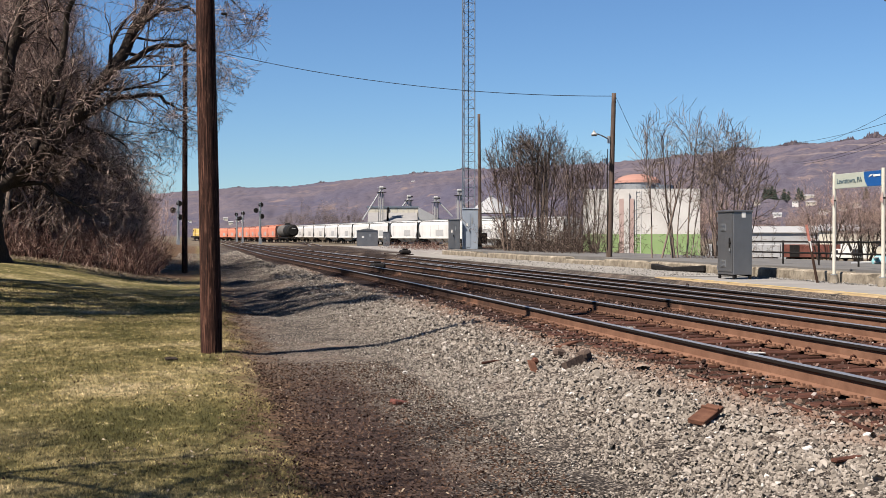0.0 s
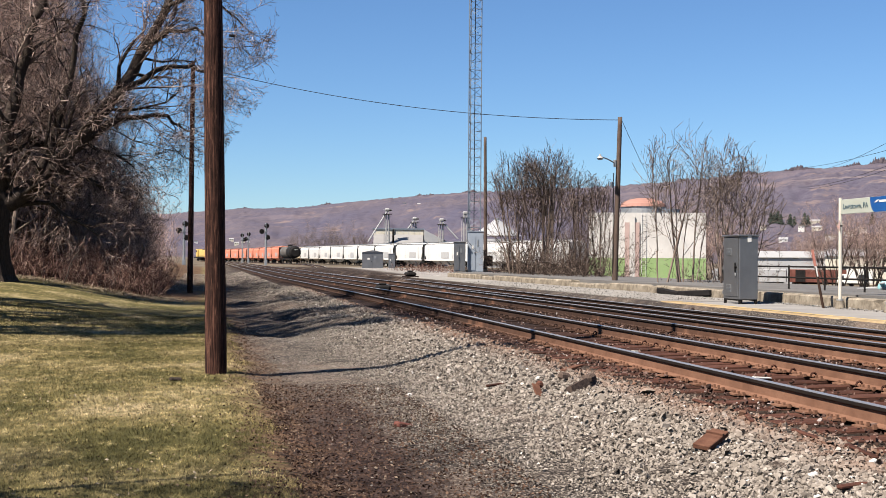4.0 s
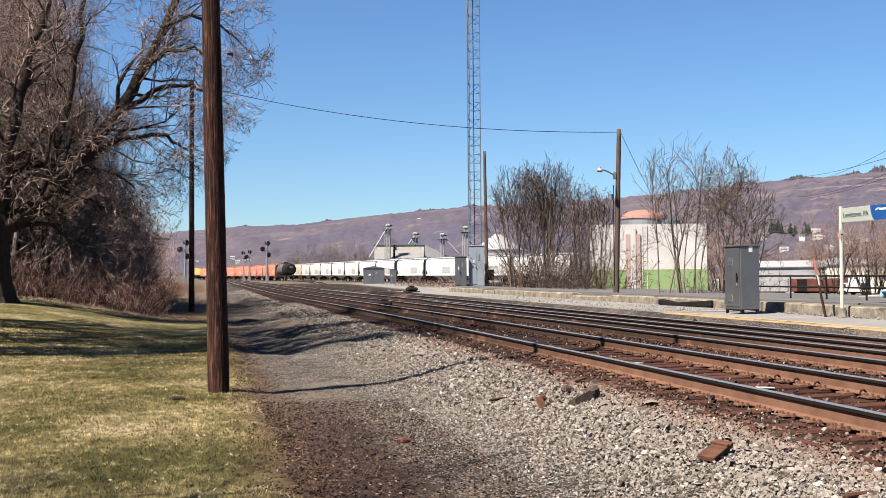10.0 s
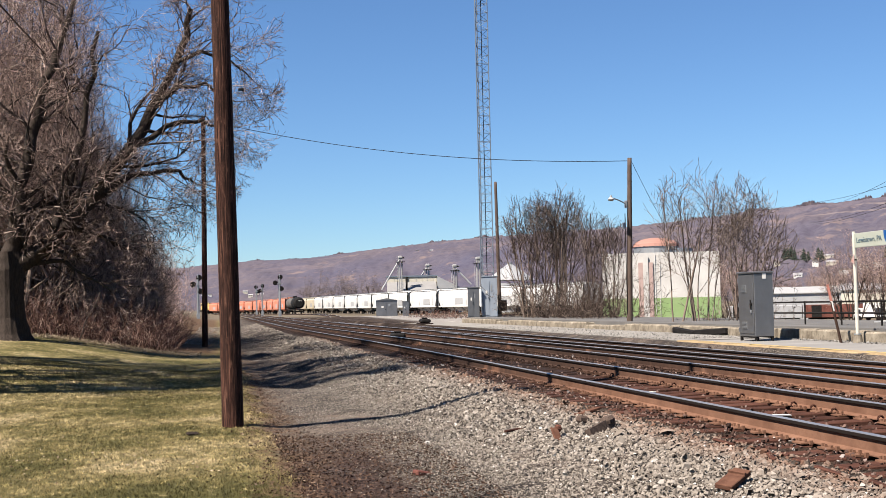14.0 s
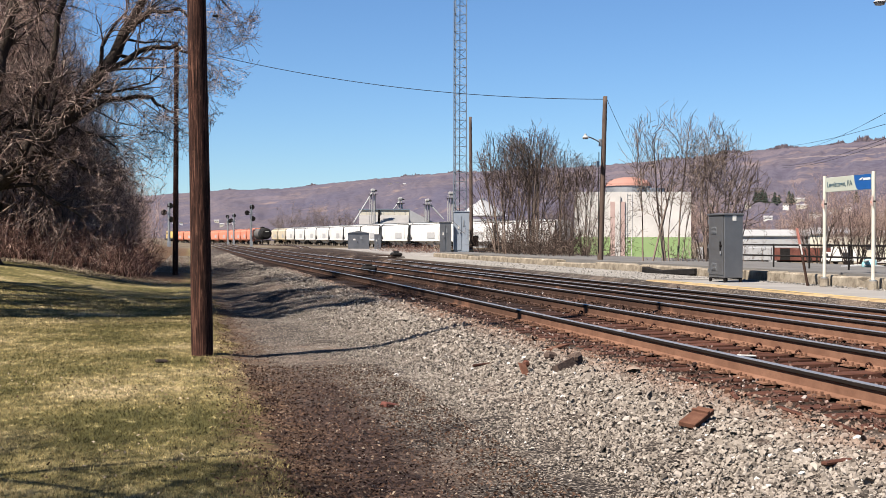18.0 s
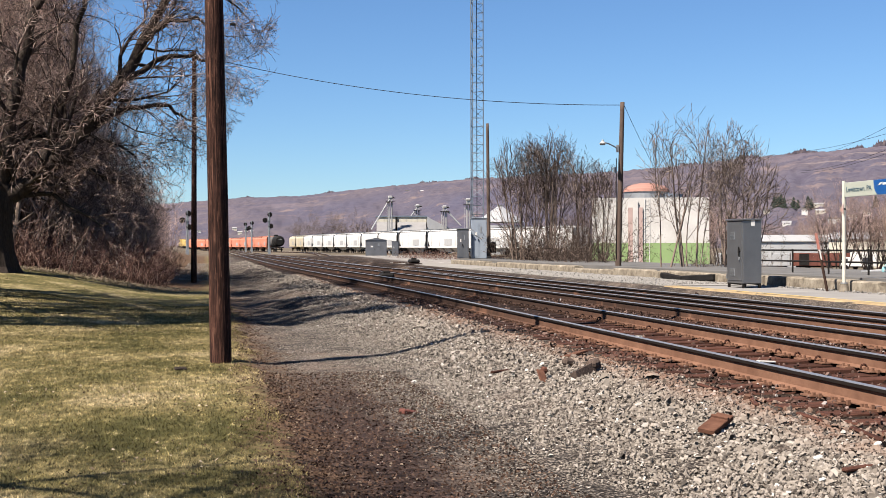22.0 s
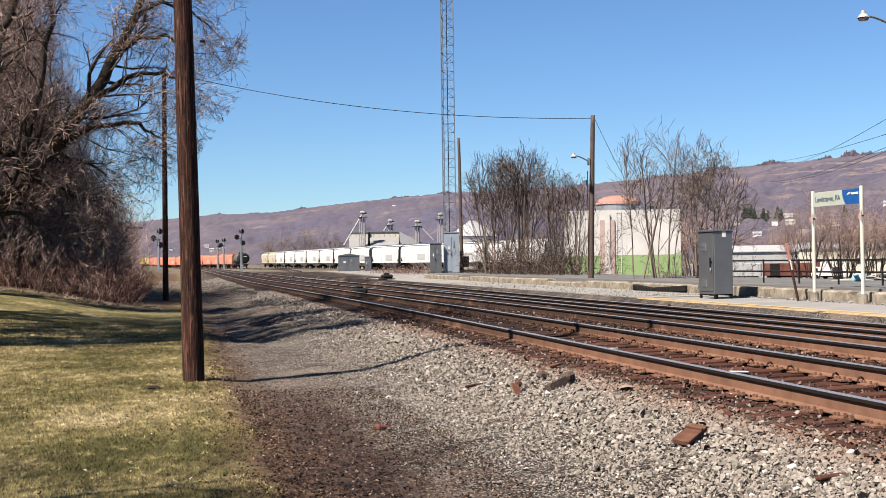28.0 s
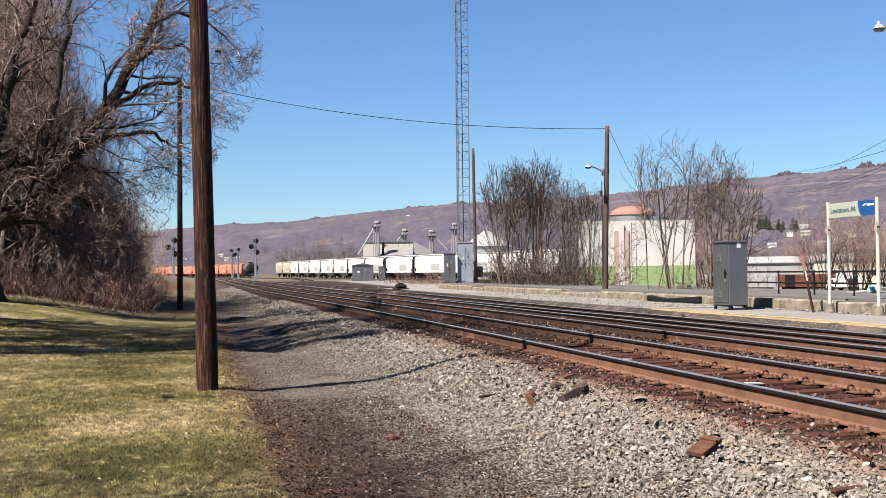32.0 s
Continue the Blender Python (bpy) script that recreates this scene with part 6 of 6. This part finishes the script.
def leaning_snag(base, tip, r, mat, label, twigs=0, seed=1):
    """A thin pale dead stem with a few side branches."""
    rng = random.Random(seed)
    s = thing("dead_stem", pose(*base), label, "branch", "dead stems")
    p, q = Vector((0, 0, 0)), Vector(tip)
    bend = [p.lerp(q, k / 6) + Vector((rng.gauss(0, 0.06), rng.gauss(0, 0.06), 0)) * (1 if 0 < k < 6 else 0) for k in range(7)]
    part("stem", sweep(bend, r * 0.8, 7), M[mat], s)
    for k in range(twigs):
        a = bend[2 + k % 4]
        d = Vector((rng.uniform(-1, 1), rng.uniform(-0.4, 0.4), rng.uniform(0.2, 0.9))).normalized()
        b = a + d * rng.uniform(0.6, 1.3)
        part("side_branch", segments_mesh("side_branch", [(*a, r * 0.5, *b, r * 0.25)], M[mat], 6), None, s)


leaning_snag((-5.0, 45.6, lz(-5.0, 45.6)), (0.75, 0.1, 1.75), 0.035, "twig_pale", "pale dead stem leaning out of the brush")
leaning_snag((-2.75, 52.0, lz(-2.75, 52.0)), (0.25, 0, 2.0), 0.05, "twig_pale", "pale forked sapling at the brush's end", 5, 3)
leaning_snag((-7.6, 48.0, lz(-7.6, 48.0)), (0.7, 0.3, 3.2), 0.11, "bark_pale", "pale slanting tree stem in the thicket", 3, 4)
leaning_snag((-8.4, 49.5, lz(-8.4, 49.5)), (1.2, 0.3, 3.6), 0.09, "bark_pale", "pale slanting tree stem in the thicket", 3, 5)
leaning_snag((-5.9, 50.0, lz(-5.9, 50.0)), (0.2, 0.3, 3.0), 0.1, "bark", "dark dead stem in the thicket", 3, 6)


# ---- loose ground cover ----
def loose_stones(name, n, area, size, mat, seed, label, keep=None, up=0.3, level=None, dense=1.9, k=6):
    """Angular crushed stones scattered as one mass."""
    rng = np.random.default_rng(seed)
    x0, x1, y0, y1 = area
    # denser towards the viewer
    y = y0 + (y1 - y0) * rng.random(n) ** dense
    x = x0 + (x1 - x0) * rng.random(n)
    if keep is not None:
        ok = keep(x, y, rng)
        x, y = x[ok], y[ok]
    n = len(x)
    s = size * np.exp(rng.normal(0, 0.3, n)) * (1 + 0.012 * (y - y0)) * (0.42 + 0.58 * step(x, 2.0, 4.4))
    ang = (np.arange(k)[None] + rng.uniform(-0.38, 0.38, (n, k))) * 2 * math.pi / k
    wide = rng.uniform(0.36, 0.66, (n, k))
    lean = rng.normal(0, 0.13, (n, 1, 2))
    cap = rng.uniform(0.35, 0.8, (n, 1))
    low = np.stack([np.cos(ang) * wide, np.sin(ang) * wide, rng.uniform(-0.42, -0.05, (n, k))], -1)
    top = np.stack([np.cos(ang) * wide * cap, np.sin(ang) * wide * cap, rng.uniform(0.2, 0.5, (n, k))], -1)
    top[:, :, :2] += lean
    v = np.concatenate([low, top], 1)
    v *= np.stack([rng.uniform(0.8, 1.45, n), rng.uniform(0.65, 1.05, n), rng.uniform(0.6, 1.0, n)], 1)[:, None, :]
    q = rng.normal(0, 1, (n, 4)) * (1, 0.32, 0.32, 1)
    q /= np.linalg.norm(q, axis=1, keepdims=True)
    w, a, b, c = q.T
    R = np.stack([1 - 2 * (b * b + c * c), 2 * (a * b - c * w), 2 * (a * c + b * w), 2 * (a * b + c * w), 1 - 2 * (a * a + c * c), 2 * (b * c - a * w), 2 * (a * c - b * w), 2 * (b * c + a * w), 1 - 2 * (a * a + b * b)], 1).reshape(n, 3, 3)
    v = np.einsum("nij,nkj->nki", R, v) * s[:, None, None]
    v += np.stack([x, y, (land(x, y) if level is None else level) + s * up * rng.uniform(0.2, 1.6, n)], 1)[:, None, :]
    quads = np.array([[i, (i + 1) % k, k + (i + 1) % k, k + i] for i in range(k)] + [[k, k + 1 + i, k + 2 + i, k + 3 + i] for i in range(0, k - 2, 2)])
    polys = (np.arange(n) * 2 * k)[:, None, None] + quads[None]
    ob = new(name, raw_mesh(name, v.reshape(-1, 3), polys.reshape(-1, 4), M[mat]))
    tagged(ob, label, "gravel", kind="stuff")


def on_shoulder(x, y, rng):
    lim = 1.9 + 0.5 * np.sin(y * 0.9) * 0.4 - 0.9 * step(y, 12, 17)
    return rng.random(len(x)) < np.clip((x - lim) / 1.3, 0.02, 1) * np.clip((5.15 + 0.12 * np.sin(y * 3.1) - x) / 0.35, 0.12, 1)


BALLAST = "sharp grey crushed stone on the ballast shoulder"
loose_stones("ballast_stones", 64000, (1.0, 5.3, 6.2, 15.0), 0.029, "stone", 11, BALLAST, on_shoulder, 0.35, dense=1.3)
loose_stones("ballast_stones", 40000, (0.8, 5.2, 15.0, 27.0), 0.034, "stone", 12, BALLAST, on_shoulder, 0.35, dense=1.1, k=4)
loose_stones("ballast_stones", 30000, (0.8, 4.9, 27.0, 62.0), 0.042, "stone", 18, BALLAST, on_shoulder, 0.3, dense=1.2, k=4)
loose_stones("ballast_stones", 9000, (-1.6, 4.0, 60.0, 120.0), 0.075, "stone", 19, BALLAST, None, 0.25, dense=1.3, k=4)
loose_stones("track_stones", 27000, (5.25, 12.5, 6.5, 36.0), 0.029, "stone_rusty", 13, "rust-stained crushed stone between the ties", up=0.7, k=4)

loose_stones("kerb_rubble", 900, (15.5, 15.9, 22.0, 31.8), 0.03, "stone_pale", 14, "broken stone and litter along the kerb", None, 0.3, 0.1)
loose_stones("apron_gravel", 2600, (12.9, 15.9, 33.0, 60.0), 0.024, "stone_pale", 15, "loose pale gravel on the apron", None, 0.2, 0.11)


def grass(n, area, seed):
    rng = np.random.default_rng(seed)
    x0, x1, y0, y1 = area
    y = y0 + (y1 - y0) * rng.random(n) ** 2.0
    x = x0 + (x1 - x0) * rng.random(n)
    edge = 0.62 + 0.16 * np.sin(y * 1.7) + 0.1 * np.sin(y * 4.3) + rng.normal(0, 0.07, n)
    ok = (x < edge) & (x > -0.2 * y - 1.2)
    x, y = x[ok], y[ok]
    n = len(x)
    h = rng.uniform(0.012, 0.034, n) * (1 + 0.012 * (y - y0))
    w = rng.uniform(0.002, 0.004, n) * (1 + 0.06 * (y - y0))
    a = rng.uniform(0, math.pi, n)
    base = np.stack([x, y, land(x, y) - 0.004], 1)
    side = np.stack([np.cos(a), np.sin(a), np.zeros(n)], 1) * w[:, None]
    tip = base + np.stack([rng.normal(0, 0.5, n) * h, rng.normal(0, 0.5, n) * h, h], 1)
    v = np.stack([base - side, base + side, tip], 1)
    polys = np.arange(n * 3).reshape(n, 3)
    ob = new("lawn_grass", raw_mesh("lawn_grass", v.reshape(-1, 3), polys, M["blade"]))
    tagged(ob, "short lawn grass, part green and part straw", "grass", kind="stuff")


grass(420000, (-8.0, 0.9, 6.0, 34.0), 21)


def leaves(n, place, seed, name, label, mat="leaf", lo=0.006, hi=0.015):
    rng = np.random.default_rng(seed)
    x, y = place(rng, n)
    n = len(x)
    s = rng.uniform(lo, hi, n) * (1 + 0.02 * y)
    a = rng.uniform(0, 2 * math.pi, n)
    u = np.stack([np.cos(a), np.sin(a), rng.normal(0, 0.35, n)], 1) * s[:, None]
    w = np.stack([-np.sin(a), np.cos(a), rng.normal(0, 0.35, n)], 1) * (s * 0.4)[:, None]
    c = np.stack([x, y, land(x, y) + 0.03], 1)
    v = np.stack([c - u, c - w + (0, 0, 0.008), c + u, c + w - (0, 0, 0.004)], 1)
    ob = new(name, raw_mesh(name, v.reshape(-1, 3), np.arange(n * 4).reshape(n, 4), M[mat]))
    tagged(ob, label, "leaves", kind="stuff")


def drifts(r, n):
    """Patchy places on the lawn, thicker in some hollows."""
    x, y = r.uniform(-9, 0.4, n), 6.5 + 38 * r.random(n) ** 1.15
    drift = np.array([noise.fractal(Vector((a * 0.45, b * 0.25, 4.0)), 0.8, 2.0, 4) for a, b in zip(x, y)])
    ok = (r.random(n) < np.clip(0.1 + 2.2 * drift, 0.03, 1)) & (x > -0.2 * y - 1.2)
    return x[ok], y[ok]


leaves(5000, lambda r, n: ((lambda y: (0.68 + r.normal(0.1, 0.25, n), y))(6.2 + 26 * r.random(n) ** 1.6)), 31, "edge_leaves", "brown dead leaves along the lawn's edge")
leaves(9000, drifts, 32, "lawn_leaves", "pale dead leaves scattered on the lawn", "leaf_pale", 0.008, 0.017)
leaves(7000, lambda r, n: (r.uniform(-9.5, -0.6, n), 45.8 + 1.3 * r.normal(0, 1, n)), 35, "brush_leaves", "pale dead leaves heaped along the brush", "leaf_pale", 0.012, 0.026)
leaves(3500, drifts, 34, "lawn_leaves", "brown dead leaves scattered on the lawn")
leaves(11000, lambda r, n: (r.uniform(0.7, 2.6, n), 6.2 + 10 * r.random(n) ** 1.3), 33, "path_litter", "dark leaf litter trodden into the path", "leaf", 0.006, 0.016)


# ---- houses on the hillside ----
def hill_house(az, el, w, mat, roof):
    p = on_hill(az, el)
    h = thing("hill_house", pose(p.x, p.y, p.z + 0.6, 0, 0, -az), "small distant house on the wooded hillside", "house", "hillside houses")
    w = w * 0.5
    part("wall", boxed(w, 6.0, 5.8, (0, 0, -0.1)), M[mat], h)
    rf = prism([(-3.4, 2.8), (3.4, 2.8), (0, 4.4)], w + 0.6, "x")
    part("roof", rf, M[roof], h)
    for i in (-1, 1):
        part("window", boxed(1.0, 0.1, 1.0, (i * w * 0.25, -3.03, 1.6)), M["glass_dark"], h)


rngh = random.Random(9)
for az, el, w in ((9.6, 2.62, 16), (9.95, 2.66, 12), (10.3, 2.6, 14), (29.0, 1.45, 20), (28.3, 1.5, 12), (30.4, 1.2, 18), (31.0, 1.35, 14), (26.6, 1.5, 12), (1.35, 0.8, 16), (1.9, 0.72, 12), (0.2, 0.78, 14), (-0.6, 0.7, 14), (27.5, 0.9, 16), (32.6, 1.0, 18), (33.2, 2.2, 12), (-0.3, 0.68, 12), (0.5, 0.62, 14), (0.85, 0.8, 10), (1.6, 0.62, 15), (2.15, 0.66, 10), (28.9, 1.75, 20), (30.0, 1.6, 14), (29.6, 1.05, 22)):
    hill_house(az, el, w, rngh.choice(("white", "white", "cream_wall")), rngh.choice(("placard", "tank_grey", "tank_grey")))


def lumber_stack():
    s = thing("tie_stack", pose(20.4, 106.0, -0.3, 0, 0, -15), "stack of old dark ties beside the gravel", "lumber")
    for i, (dx, z) in enumerate(((-0.35, 0.1), (0.0, 0.1), (0.35, 0.1), (-0.15, 0.3), (0.2, 0.3))):
        part("old_tie", boxed(2.6, 0.23, 0.18, (0.1 * (i % 3), dx, z), bevel=0.015), M["tie"], s)


lumber_stack()


def town_clutter():
    t = thing("tarpaulin_heap", pose(20.6, 33.0, 0.42), "pale teal tarpaulin over a rounded heap", "tarpaulin")
    bm = bmesh.new()
    bmesh.ops.create_uvsphere(bm, u_segments=20, v_segments=12, radius=0.24)
    for v in bm.verts:
        v.co.z = max(v.co.z, -0.05) * (1 + 0.1 * math.sin(v.co.x * 9)) + 0.06
    part("cover", bm, M["teal"], t)
    d = thing("debris_pile", pose(21.0, 33.2, 0.42), "pile of pale boards and rubbish beyond the fence", "debris")
    rng = random.Random(8)
    for i in range(14):
        part("board", boxed(rng.uniform(0.5, 1.4), 0.14, 0.03, (rng.uniform(-0.8, 0.8), rng.uniform(-0.5, 0.5), 0.03 + 0.014 * i), Euler((rng.uniform(-0.3, 0.3), rng.uniform(-0.25, 0.25), rng.uniform(0, 3))).to_matrix()), M[rng.choice(("concrete", "white", "tie", "sheet"))], d)


town_clutter()


# ---- evergreens on the slope ----
def evergreen(az, el, h):
    p = on_hill(az, el)
    t = thing("evergreen", pose(p.x, p.y, p.z - 1), "dark green conifer on the hillside", "tree", "hillside conifers")
    rng = random.Random(int(az * 50))
    part("trunk", tubed((0, 0, 0), (0, 0, h), 0.35, 0.1, n=6), M["bark"], t)
    for k in range(6):
        z = h * (0.12 + 0.15 * k)
        r = h * 0.42 * (1 - k / 7.5)
        bm = bmesh.new()
        top = bm.verts.new((0, 0, z + h * 0.24))
        ring = [bm.verts.new((r * rng.uniform(0.6, 1.15) * math.cos(a), r * rng.uniform(0.6, 1.15) * math.sin(a), z + rng.uniform(-0.4, 0.4))) for a in (2 * math.pi * j / 14 for j in range(14))]
        for j in range(14):
            bm.faces.new((ring[j], ring[(j + 1) % 14], top))
        part("bough_tier", bm, M["conifer"], t)


M["conifer"] = plain("conifer_needles", (0.03, 0.04, 0.034), (0.06, 0.07, 0.055), 0.6, 0.95, 0, 3)
for az, el, h in ((26.95, 1.75, 13), (27.1, 1.7, 15), (27.25, 1.75, 15), (27.4, 1.72, 12), (27.8, 1.72, 12), (28.0, 1.7, 10), (28.45, 1.72, 13), (28.6, 1.7, 11), (31.4, 1.7, 12), (24.9, 1.2, 12)):
    evergreen(az, el, h)


motions()
